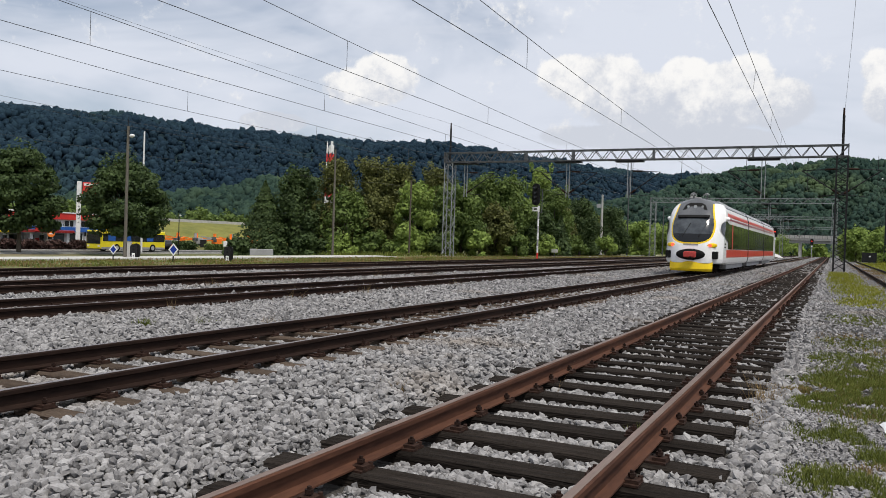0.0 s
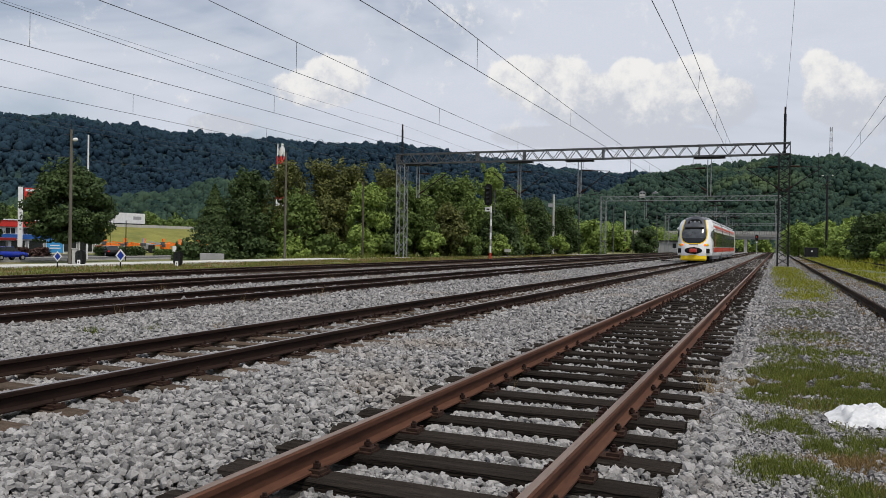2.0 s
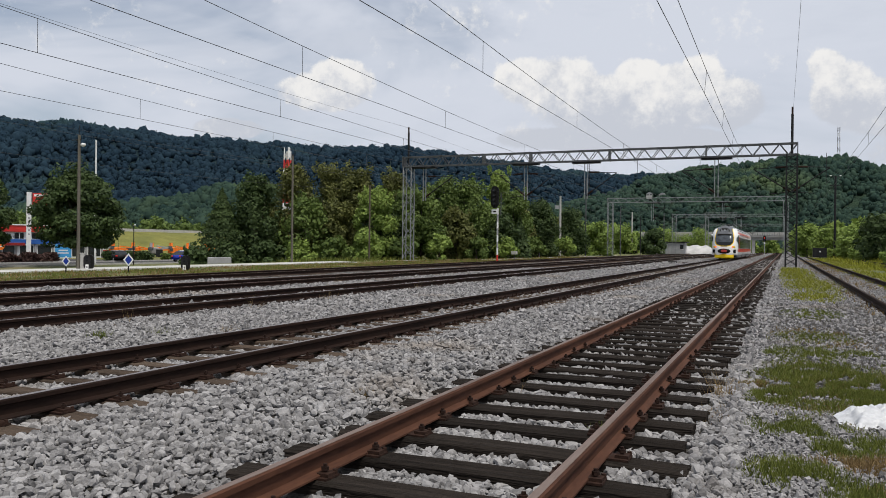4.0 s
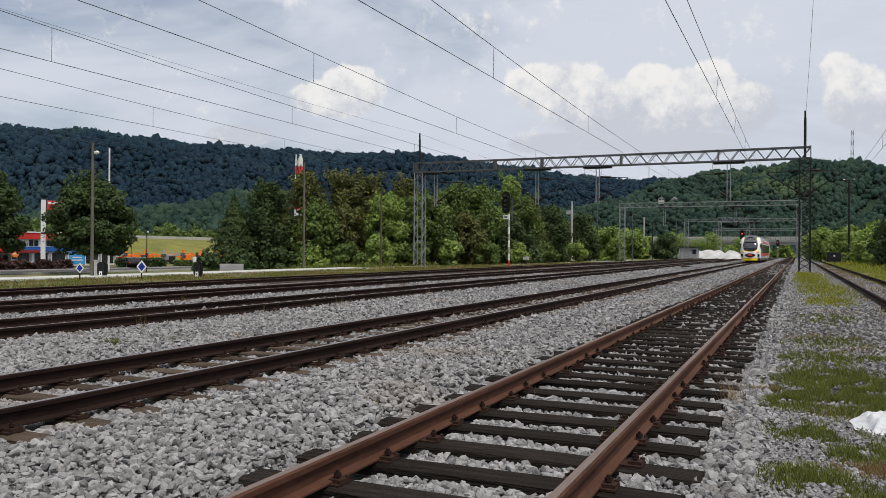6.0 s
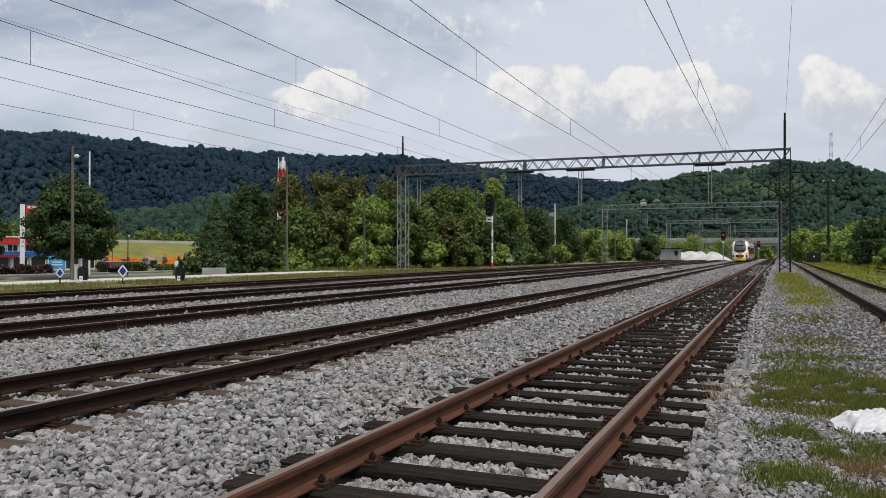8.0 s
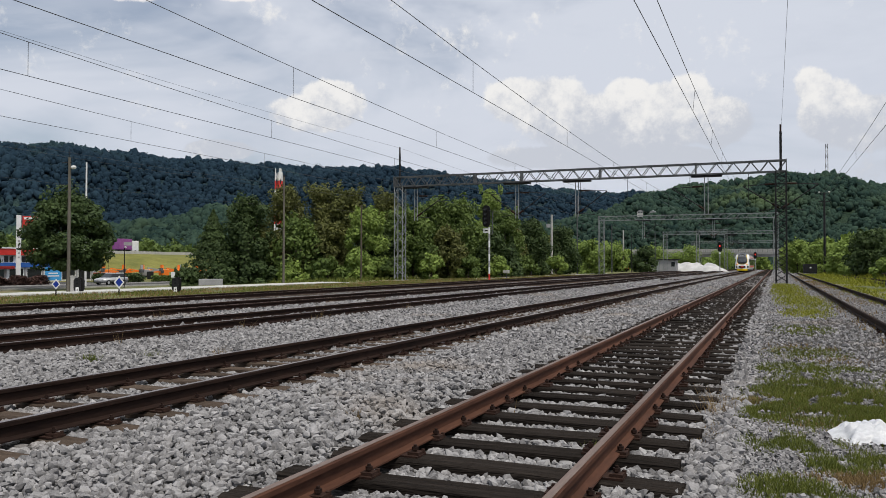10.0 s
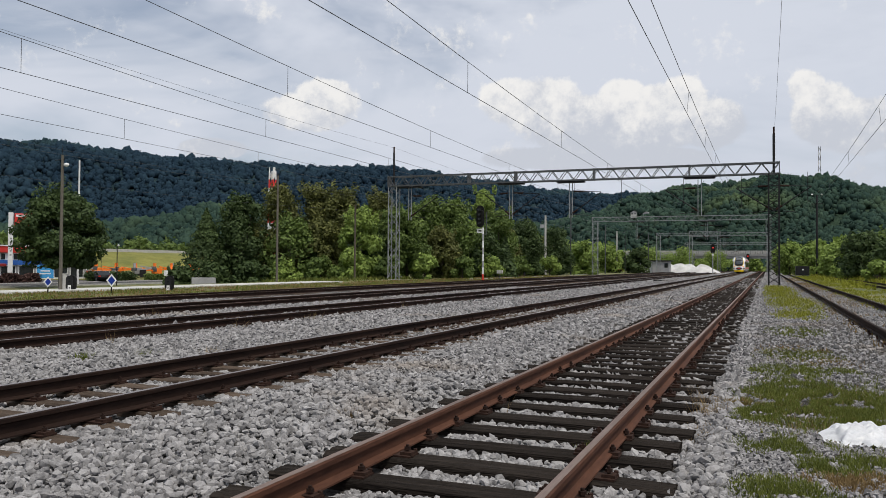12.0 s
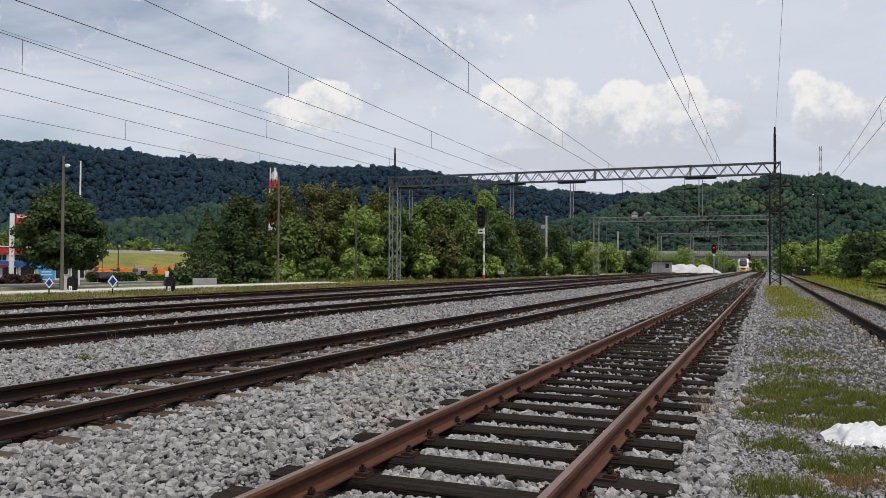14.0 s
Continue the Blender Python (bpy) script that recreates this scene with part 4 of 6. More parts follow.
    part("face", prism(bmesh.new(), [(0, 0.3 + tall * (1 - k)), (size * k, 0.3 + tall), (0, 0.3 + tall * (1 + k)), (-size * k, 0.3 + tall)], -0.05, -0.0455), M["sign_blue"], d, "deep blue face")


diamond_sign(-31.3, 28.0, 45, 0.19)
diamond_sign(-29.4, 30.0, 42, 0.24)


def small_signal(label, x, y, h):
    s2 = thing("railway_signal", label, "railway signal", pose(x, y, 0))
    part("post", rod((0, 0, -0.2), (0, 0, h - 1.5), 0.09, 8), M["grey"], s2)
    part("signal_head", rounded_plate(bmesh.new(), 0.85, 1.9, 0.15, h - 1.0), M["black"], s2)
    part("red_lamp", rod((0, -0.2, h - 0.75), (0, -0.1, h - 0.75), 0.13, 10), M["lamp_red"], s2, "glowing red lamp")
    for z in (h - 1.2, h - 1.6):
        part("lens", rod((0, -0.2, z), (0, -0.1, z), 0.13, 10), M["glass"], s2)
    part("plate", boxed(-0.22, 0.22, -0.12, -0.1, h - 2.4, h - 2.05), M["white"], s2)


small_signal("distant main signal showing red on a slim post", -10.45, 174.7, 6.2)
small_signal("distant signal showing red beside the siding", 3.2, 190.0, 4.7)
small_signal("dark signal at the overpass with red light", -5.2, 248.0, 5.4)


# ---------------------------------------------------------------- train
PROFILE = [(1.34, 0.64), (1.41, 0.76), (1.44, 0.95), (1.44, 2.95), (1.41, 3.3), (1.33, 3.6), (1.18, 3.82), (0.9, 3.99), (0.5, 4.09), (0.0, 4.13)]


def half_width(z):
    for (xa, za), (xb, zb) in zip(PROFILE, PROFILE[1:]):
        if za <= z <= zb:
            return xa + (xb - xa) * (z - za) / (zb - za)
    return PROFILE[0][0] if z < PROFILE[0][1] else 0.0


def body_shell(parent, y0, y1, name="body"):
    out = [(x, z) for x, z in PROFILE] + [(-x, z) for x, z in PROFILE[-2::-1]]
    return part(name, prism(bmesh.new(), out, y0, y1), M["train_white"], parent, smooth=False)


def skin(name, parent, material, side, z0, z1, y0, y1, proud=0.008, label="", n=6):
    """A thin panel that follows the body side between two heights."""
    bm = bmesh.new()
    rows = []
    for i in range(n + 1):
        z = z0 + (z1 - z0) * i / n
        x = side * (half_width(z) + proud)
        rows.append((bm.verts.new((x, y0, z)), bm.verts.new((x, y1, z))))
    for a, b in zip(rows, rows[1:]):
        bm.faces.new((a[0], a[1], b[1], b[0]))
    ob = part(name, bm, material, parent, label)
    sol = ob.modifiers.new("thick", "SOLIDIFY")
    sol.thickness, sol.offset = 0.006, 0
    return ob


def roof_skin(parent, y0, y1):
    bm = bmesh.new()
    pts = [(x, z) for x, z in PROFILE if z >= 3.75]
    pts = [(half_width(3.7), 3.7)] + pts
    pts = [(x + 0.008 if x else 0, z + 0.008) for x, z in pts]
    pts = pts + [(-x, z) for x, z in pts[-2::-1]]
    a = [bm.verts.new((x, y0, z)) for x, z in pts]
    b = [bm.verts.new((x, y1, z)) for x, z in pts]
    for i in range(len(pts) - 1):
        bm.faces.new((a[i], b[i], b[i + 1], a[i + 1]))
    return part("roof", bm, M["train_grey"], parent, "grey metal roof")


def nose_front(x, z):
    u = min(abs(x) / max(half_width(z), 0.05), 1.0)
    return min(0.05 + 0.225 * max(0.0, z - 1.3) ** 2.0 + 1.35 * u ** 4.5 + 0.10 * max(0.0, 0.9 - z), 3.12)


def nose(parent, direction=1):
    """White shell, yellow band and dark windscreen as three meshes of one curved front; then its sides."""
    nz, nx = (150, 150) if direction > 0 else (40, 40)
    z0, z1 = 0.72, 4.11
    groups = {"nose_shell": bmesh.new(), "yellow_band": bmesh.new(), "windscreen": bmesh.new(), "dash_panel": bmesh.new(), "nose_cap": bmesh.new()}

    def u_half(z, grow):
        low = 1.76 - grow
        if z < low:
            return -1.0
        if z < 2.75:
            t = (2.75 - z) / (2.75 - low)
            return (1.02 + grow) * (max(0.0, 1 - t ** 3.2)) ** (1 / 3.2)
        return min((1.02 + grow) - 0.20 * (z - 2.75), half_width(z) * (0.90 + grow))

    vs = {}
    for j in range(nz + 1):
        z = z0 + (z1 - z0) * j / nz
        for i in range(nx + 1):
            x = (2 * i / nx - 1) * half_width(z)
            vs[i, j] = (x, nose_front(x, z) * 1.0, z)
    made = {k: {} for k in groups}

    def vert(kind, i, j):
        if (i, j) not in made[kind]:
            made[kind][i, j] = groups[kind].verts.new(vs[i, j])
        return made[kind][i, j]

    for j in range(nz):
        for i in range(nx):
            x = (vs[i, j][0] + vs[i + 1, j + 1][0]) / 2
            z = (vs[i, j][2] + vs[i + 1, j + 1][2]) / 2
            if abs(x) < u_half(z, 0.0):
                # glass black below, paler above: the sky reflection is put into its colours
                kind = "dash_panel" if z < 2.22 else "windscreen" if z < 3.02 else "nose_cap"
            elif abs(x) < u_half(z, 0.075):
                kind = "yellow_band" if z < 3.80 else "nose_cap"
            else:
                kind = "nose_shell" if z < 3.85 else "nose_cap"
            groups[kind].faces.new([vert(kind, *q) for q in ((i, j), (i + 1, j), (i + 1, j + 1), (i, j + 1))])
    n = 40
    bm = groups["nose_shell"]
    for s in (-1, 1):
        rows = []
        for j in range(n + 1):
            z = z0 + (z1 - z0) * j / n
            x = s * half_width(z)
            rows.append((bm.verts.new((x, nose_front(x, z), z)), bm.verts.new((s * half_width(z), 3.2, z))))
        for a, b in zip(rows, rows[1:]):
            bm.faces.new((a[0], a[1], b[1], b[0]))
    mats = {"nose_shell": M["train_white"], "yellow_band": M["yellow"], "windscreen": M["screen"], "dash_panel": M["gloss_black"], "nose_cap": M["cap"]}
    labels = {"yellow_band": "yellow painted windscreen surround", "windscreen": "dark curved windscreen", "dash_panel": "black lower third of the windscreen glass", "nose_cap": "dark grey nose top"}
    flip = pose(0, 0, 0) if direction > 0 else pose(0, TRAIN_LEN, 0, 0, 0, 180)
    obs = {k: part(k, b, mats[k], parent, labels.get(k, ""), flip, smooth=True) for k, b in groups.items()}
    if direction < 0:
        return
    shell = obs["nose_shell"]
    # tail lamps
    for s in (-1, 1):
        x, z = s * 1.05, 1.63
        y = nose_front(x, z)
        bm = bmesh.new()
        bmesh.ops.create_uvsphere(bm, u_segments=14, v_segments=8, radius=1, matrix=pose(s * 1.02, nose_front(1.02, z) + 0.0, z, 0, 0, s * 40) @ Matrix.Diagonal((0.30, 0.045, 0.115, 1)))
        part("lamp_cluster", bm, M["yellow"], shell, "yellow rimmed lamp cluster", smooth=True)
        for dx, mm, r in ((-0.10, M["tail_red"], 0.085), (0.10, M["glass"], 0.07)):
            xx = s * (1.02 + dx * 1.0)
            part("tail_lamp" if mm is M["tail_red"] else "headlight", rod((xx, nose_front(xx, z) - 0.065, z), (xx, nose_front(xx, z) + 0.02, z), r, 12), mm, shell)
        xx = s * 1.10
        part("buffer", boxed(xx - 0.19, xx + 0.19, nose_front(xx, 1.15) - 0.12, nose_front(xx, 1.15) + 0.25, 0.94, 1.33, bevel=0.04), M["black"], shell, "black rectangular buffer")
        # white camera pods at the window pillars
        bm = bmesh.new()
        bmesh.ops.create_uvsphere(bm, u_segments=10, v_segments=8, radius=0.13, matrix=pose(s * 1.50, 2.4, 3.05) @ Matrix.Diagonal((0.9, 1.4, 0.9, 1)))
        part("camera_pod", bm, M["train_white"], shell, smooth=True)
        # corner side window
        bm = bmesh.new()

        def flank(y, z):
            w, lo2, hi2 = half_width(z), 0.5, 1.0
            if nose_front(w, z) <= y:
                return w
            for _ in range(24):
                mid = (lo2 + hi2) / 2
                lo2, hi2 = (mid, hi2) if nose_front(mid * w, z) < y else (lo2, mid)
            return lo2 * w

        pts = [(1.15, 2.45), (1.35, 2.75), (1.75, 2.90), (2.5, 2.92), (3.3, 2.84), (3.3, 1.80), (2.6, 1.95), (1.8, 2.10), (1.35, 2.22)]
        fine_pts = []
        for (ya, za), (yb, zb) in zip(pts, pts[1:] + pts[:1]):
            fine_pts += [(ya + (yb - ya) * q / 3, za + (zb - za) * q / 3) for q in range(3)]
        rings = []
        for k in (1.0, 0.8, 0.6, 0.4, 0.2):
            rings.append([bm.verts.new((s * (flank(yy, zz) + 0.035), yy - 0.04, zz))
                          for yy, zz in ((2.2 + (y - 2.2) * k, 2.48 + (z - 2.48) * k) for y, z in fine_pts)])
        n3 = len(fine_pts)
        for a, b in zip(rings, rings[1:]):
            for q in range(n3):
                bm.faces.new((a[q], a[(q + 1) % n3], b[(q + 1) % n3], b[q]))
        bm.faces.new(rings[-1])
        part("side_window", bm, M["glass"], shell, "dark pointed cab side window")
        for row in range(2):
            part("lettering_bar", boxed(s * 1.446 - 0.004, s * 1.446 + 0.004, 1.75 + 0.1 * row, 2.3 + 0.05 * row, 1.52 + 0.17 * row, 1.60 + 0.17 * row), M["black"], shell)
    # coupler in its dark recess
    bm = bmesh.new()
    bmesh.ops.create_uvsphere(bm, u_segments=20, v_segments=10, radius=1, matrix=pose(0, nose_front(0, 1.15) + 0.03, 1.15) @ Matrix.Diagonal((0.72, 0.10, 0.30, 1)))
    part("coupler_recess", bm, M["black"], shell, "dark oval coupler recess", smooth=True)
    part("coupler", boxed(-0.28, 0.30, -0.42, 0.05, 1.0, 1.30, bevel=0.05), M["coupler"], shell, "dull red coupler")
    part("coupler_hose", rod((0.05, -0.44, 1.05), (0.22, -0.35, 0.86), 0.03, 8), M["black"], shell)
    # plough
    bm = bmesh.new()
    n = 20
    front, back = [], []
    for i in range(n + 1):
        x = (2 * i / n - 1) * 1.06
        y = 0.12 + 0.35 * abs(x / 1.06) ** 3
        front.append((bm.verts.new((x * 0.97, y - 0.02, 0.30)), bm.verts.new((x, y - 0.10, 0.42)), bm.verts.new((x, y - 0.06, 0.80))))
    for a, b in zip(front, front[1:]):
        for k in (0, 1):
            bm.faces.new((a[k], b[k], b[k + 1], a[k + 1]))
    pl = part("plough", bm, M["yellow"], shell, "bright yellow snow plough")
    sol = pl.modifiers.new("thick", "SOLIDIFY"); sol.thickness = 0.04
    # destination display above the windscreen
    bm = bmesh.new()
    w, zz = 0.62, 3.60
    pts = [(-w, zz - 0.13), (w, zz - 0.13), (w * 0.8, zz + 0.13), (w * 0.45, zz + 0.25), (-w * 0.45, zz + 0.25), (-w * 0.8, zz + 0.13)]
    bm.faces.new([bm.verts.new((x, nose_front(x, z) - 0.03, z)) for x, z in pts])
    part("upper_lamp_panel", bm, M["black"], shell, "black upper lamp housing")
    for xx, r in ((0.0, 0.085), (-0.36, 0.06), (0.36, 0.06)):
        part("upper_headlight", rod((xx, nose_front(xx, 3.64) - 0.07, 3.64), (xx, nose_front(xx, 3.64), 3.64), r, 12), M["silver"], shell)
    bm = bmesh.new()
    box(bm, -0.8, 0.8, -0.05, 0.03, -0.10, 0.10, bevel=0.03)
    part("visor_strip", bm, M["black"], shell, "", pose(0, nose_front(0.4, 3.10) - 0.02, 3.10, -50))
    # pale shapes in the glass are only its colour; below it a class number bar
    part("class_number_bar", boxed(-0.36, 0.36, nose_front(0.2, 1.66) - 0.02, nose_front(0.2, 1.66) + 0.02, 1.62, 1.70), M["grey"], shell)
    for xx in (-0.25, 0.45):
        part("roof_horn", rod((xx, 2.2, 4.08), (xx, 2.2, 4.28), 0.05, 8), M["steel"], shell)
    part("antenna_plate", boxed(-0.5, 0.1, 2.4, 2.8, 4.12, 4.2, bevel=0.02), M["grey"], shell)
    for s in (-0.45, 0.35):
        part("wiper", rod((s, nose_front(s, 2.05) - 0.02, 2.05), (s + 0.35, nose_front(s + 0.35, 2.75) - 0.03, 2.75), 0.014, 6), M["black"], shell)


TRAIN_LEN = 43.5
# pale tones of the upper glass stand in for reflected sky and interior
M["screen"] = mat("windscreen_glass", (0.016, 0.020, 0.025), (0.075, 0.085, 0.095), 0.12, 1.6, 4, 0.0, spec=0.6)
M["gloss_black"] = mat("gloss_black", (0.006, 0.007, 0.008), (0.012, 0.013, 0.015), 0.18, 1, 15, 0.0, spec=0.4)
M["cap"] = mat("dark_grey_gloss", (0.075, 0.08, 0.088), (0.125, 0.13, 0.14), 0.25, 1, 15, 0.0)
M["stripe_dark"] = mat("dark_red_stripe", (0.20, 0.03, 0.05), (0.27, 0.05, 0.07), 0.35, 1, 12, 0.0)
M["coupler"] = mat("dull_red_iron", (0.36, 0.04, 0.035), (0.50, 0.07, 0.06), 0.55, 8, 30, 0.2)
M["tail_red"] = glow("tail_lamp_red", (1.0, 0.10, 0.05), 1.2)
M["window_band"] = mat("train_window_glass", (0.018, 0.020, 0.018), (0.035, 0.038, 0.034), 0.06, 0.5, 5, 0.0, spec=0.8)


def build_train():
    tr = thing("train", "white and red multiple unit train with a yellow-framed dark nose", "train", pose(-6.49, 42.2, 0))
    nose(tr, 1)
    nose(tr, -1)
    cars = ((3.2, 14.6), (15.0, 27.9), (28.3, 40.3))
    for k, (a, b) in enumerate(cars):
        body = body_shell(tr, a, b, "car_body")
        roof_skin(body, a, b)
        for s in (-1, 1):
            skin("red_stripe", body, M["train_red"], s, 1.02, 1.43, a + 0.05 if k else a - 0.5, b - 0.05, label="broad red lower stripe", n=2)
            skin("window_band", body, M["window_band"], s, 1.47, 2.82, a + 0.15, b - 0.15, label="dark continuous window band", n=2)
            skin("upper_stripe", body, M["train_red"], s, 3.20, 3.40, a, b, label="thin red upper stripe", n=3)
            skin("lower_line", body, M["stripe_dark"], s, 3.02, 3.12, a, b, label="thin dark red line", n=2)
            skin("upper_line", body, M["cap"], s, 3.62, 3.69, a, b, label="dark gutter line", n=2)
            doors = ((a + 1.9, 0.38),) if k == 0 else ()
            for y, w in doors:
                d = skin("door_post", body, M["train_red"], s, 1.45, 2.84, y, y + w, 0.014, "red door edge", 2)
                skin("door_glass", d, M["window_band"], s, 1.6, 2.7, y + w + 0.1, y + w + 1.2, 0.014, "", 2)
            y = a + 1.6
            while y < b - 0.6:
                skin("window_pillar", body, M["black"], s, 1.5, 2.8, y, y + 0.05, 0.012, "", 2)
                y += 1.75
            part("underframe", boxed(s * 1.05 - 0.2, s * 1.05 + 0.2, a + 1.4, b - 1.4, 0.36, 0.62, bevel=0.03), M["grey"], body, "grey side skirt box")
        part("roof_unit", boxed(-0.6, 0.6, a + 3, a + 6.5, 4.08, 4.2, bevel=0.05), M["train_grey"], body, "grey roof equipment box")
    for a, b in ((14.6, 15.0), (27.9, 28.3)):
        out = [(x * 1.010, z * 1.004 + 0.01) for x, z in PROFILE] + [(-x * 1.010, z * 1.004 + 0.01) for x, z in PROFILE[-2::-1]]
        part("gangway_bellows", prism(bmesh.new(), out, a, b), M["black"], tr, "black folded gangway bellows")
    for y in (4.8, 14.8, 28.1, 38.7):
        bogie = part("bogie", boxed(-1.05, 1.05, y - 1.5, y + 1.5, 0.42, 0.72, bevel=0.04), M["steel_dark"], tr, "dark bogie frame")
        for dy in (-0.95, 0.95):
            for s in (-1, 1):
                part("wheel", rod((s * 0.70, y + dy, RAIL_Z + 0.42), (s * 0.83, y + dy, RAIL_Z + 0.42), 0.42, 24), M["iron"], bogie)
    return tr


train = build_train()


# ---------------------------------------------------------------- trees and shrubs
def lobes_of(rng, n, radius, z0, z1, spread=0.84, small=0.30, flat=0.8):
    """Leafy masses that fill a crown between two heights, with gaps of shade between them."""
    out = []
    h = z1 - z0
    for i in range(n):
        t = rng.uniform(0.05, 0.93)
        wide = radius * math.sin(math.pi * (0.14 + 0.80 * t) ** 0.85) * spread
        a = rng.uniform(0, 2 * math.pi)
        d = wide * math.sqrt(rng.uniform(0.15, 1.0))
        r = radius * rng.uniform(small * 0.6, small * 1.25)
        out.append((d * math.cos(a), d * math.sin(a), z0 + h * t, r, r * flat * rng.uniform(0.75, 1.15)))
    out.append((0, 0, z1 - radius * 0.32, radius * 0.34, radius * 0.33))
    for i in range(9):
        a, d = rng.uniform(0, 2 * math.pi), radius * rng.uniform(0.1, 0.65)
        out.append((d * math.cos(a), d * math.sin(a), z1 + h * rng.uniform(-0.14, 0.05) - d * 0.25, radius * 0.13, radius * rng.uniform(0.16, 0.3)))
    return out


def crown_points(lobes, count, rng):
    """Places of leaves on and in the leafy masses, and the way each one faces."""
    L = np.array(lobes)
    w = L[:, 3] ** 2
    k = rng.choice(len(L), count, p=w / w.sum())
    d = rng.normal(size=(count, 3))
    d /= np.linalg.norm(d, axis=1)[:, None]
    s = np.where(rng.random(count) < 0.72, rng.uniform(0.82, 1.08, count), rng.uniform(0.2, 1.3, count))
    pts = L[k, :3] + d * np.stack([L[k, 3], L[k, 3], L[k, 4]], 1) * s[:, None]
    return pts, d + np.array((0, 0, 0.35))


def tree(label, x, y, z, h, radius, leaf, clear=0.16, leaves=5000, size=0.30, n_lobes=34, seed=0, category="tree", name="tree", trunk_r=None, small=0.30, flat=0.8):
    rng = np.random.default_rng(seed)
    t = thing(name, label, category, pose(x, y, z))
    lobes = lobes_of(rng, n_lobes, radius, h * clear, h, small=small, flat=flat)
    r = trunk_r or max(0.10, h * 0.022)
    tr = part("trunk", rod((0, 0, -0.3), (0, 0, h * 0.62), r, 8, r * 0.35), M["bark"], t)
    for q in sorted(lobes, key=lambda v: -v[3])[:6]:
        b = h * (clear + 0.25 * rng.random())
        part("limb", rod((0, 0, min(b, q[2])), (q[0] * 0.85, q[1] * 0.85, q[2]), r * 0.42, 6, r * 0.12), M["bark"], tr)
    pts, facing = crown_points(lobes, leaves, rng)
    v, f = leaf_cloud(pts, size, rng, facing)
    link("crown", joined("crown", v, f, M[leaf]), t)
    return t


def conifer(label, x, y, z, h, radius, leaf, seed, leaves=4500, size=0.28):
    rng = np.random.default_rng(seed)
    t = thing("conifer", label, "tree", pose(x, y, z))
    part("trunk", rod((0, 0, -0.3), (0, 0, h * 0.95), h * 0.02, 8, 0.02), M["bark"], t)
    k = rng.uniform(0, 1, leaves) ** 0.75
    tier = np.abs(np.modf(k * 9.0)[0] - 0.15)
    rad = radius * (1 - k) * (0.55 + 0.5 * (1 - tier)) * rng.uniform(0.35, 1.0, leaves) ** 0.5 * (1 + 0.25 * np.sin(rng.uniform(0, 6.3, leaves) * 5))
    a = rng.uniform(0, 2 * math.pi, leaves)
    pts = np.stack([rad * np.cos(a), rad * np.sin(a), h * (0.06 + 0.94 * k) - rad * 0.25], 1)
    facing = np.stack([np.cos(a), np.sin(a), np.full(leaves, 0.5)], 1)
    v, f = leaf_cloud(pts, size, rng, facing)
    link("crown", joined("crown", v, f, M[leaf]), t)
    return t


MAPLE = "broad dark green maple beside the road"
tree(MAPLE, -67.8, 62.2, -1.1, 9.9, 5.2, "leaf_dark", 0.20, 20000, 0.25, 190, 11, trunk_r=0.24, small=0.19, flat=0.55)
tree(MAPLE, -74.1, 54.4, -1.1, 10.4, 4.8, "leaf_dark", 0.20, 20000, 0.25, 190, 12, trunk_r=0.24, small=0.19, flat=0.55)
THICKET = [  # x, y, height, radius, leaf
    (-51.9, 71.1, 9.2, 3.2, "leaf_dark"), (-49.6, 75.1, 10.2, 3.7, "leaf_olive"), (-47.5, 78.8, 10.7, 3.4, "leaf_olive"),
    (-43.7, 78.7, 9.9, 3.2, "leaf_olive"), (-39.3, 74.2, 6.7, 2.7, "leaf_light"), (-42.3, 85.1, 9.9, 2.9, "leaf_olive"), (-36.6, 80.0, 6.9, 3.0, "leaf"),
    (-37.5, 88.4, 8.5, 3.0, "leaf"), (-34.8, 89.5, 8.4, 3.4, "leaf"), (-36.0, 103.9, 11.0, 2.6, "leaf_light"), (-32.5, 99.8, 7.9, 3.2, "leaf"),
    (-32.1, 110.4, 7.2, 3.3, "leaf_dark"), (-32.7, 131.0, 6.9, 3.5, "leaf_dark")]
WORDS = {"leaf_dark": "dark green bushy tree in the thicket", "leaf_olive": "olive green tall tree in the thicket",
         "leaf_light": "bright yellow-green tree at the thicket edge", "leaf": "green leafy tree in the thicket"}
for i, (x, y, h, r, leaf) in enumerate(THICKET):
    tree(WORDS[leaf], x, y, terrain(x, y), h * 1.08, r, leaf, 0.03, 11500, 0.21, 60, 20 + i, small=0.25, flat=1.1)
BEHIND = [(-56.5, 77.0, 8.4, 3.0), (-46.0, 71.5, 7.4, 3.2), (-44.0, 74.0, 7.0, 3.0), (-40.6, 78.6, 6.0, 2.8), (-39.0, 82.0, 7.6, 3.0), (-34.0, 84.0, 5.4, 2.6),
          (-33.0, 94.0, 6.0, 3.0), (-38.0, 97.0, 8.0, 3.2), (-34.0, 107.0, 6.4, 3.0), (-36.5, 118.0, 6.8, 3.4), (-36.0, 125.0, 6.0, 3.2), (-36.5, 138.0, 6.8, 3.4)]
for i, (x, y, h, r) in enumerate(BEHIND):
    leaf = ("leaf_dark", "leaf", "leaf_olive")[i % 3]
    tree(WORDS[leaf], x, y, terrain(x, y), h, r, leaf, 0.02, 5500, 0.24, 50, 60 + i, small=0.27, flat=1.0)
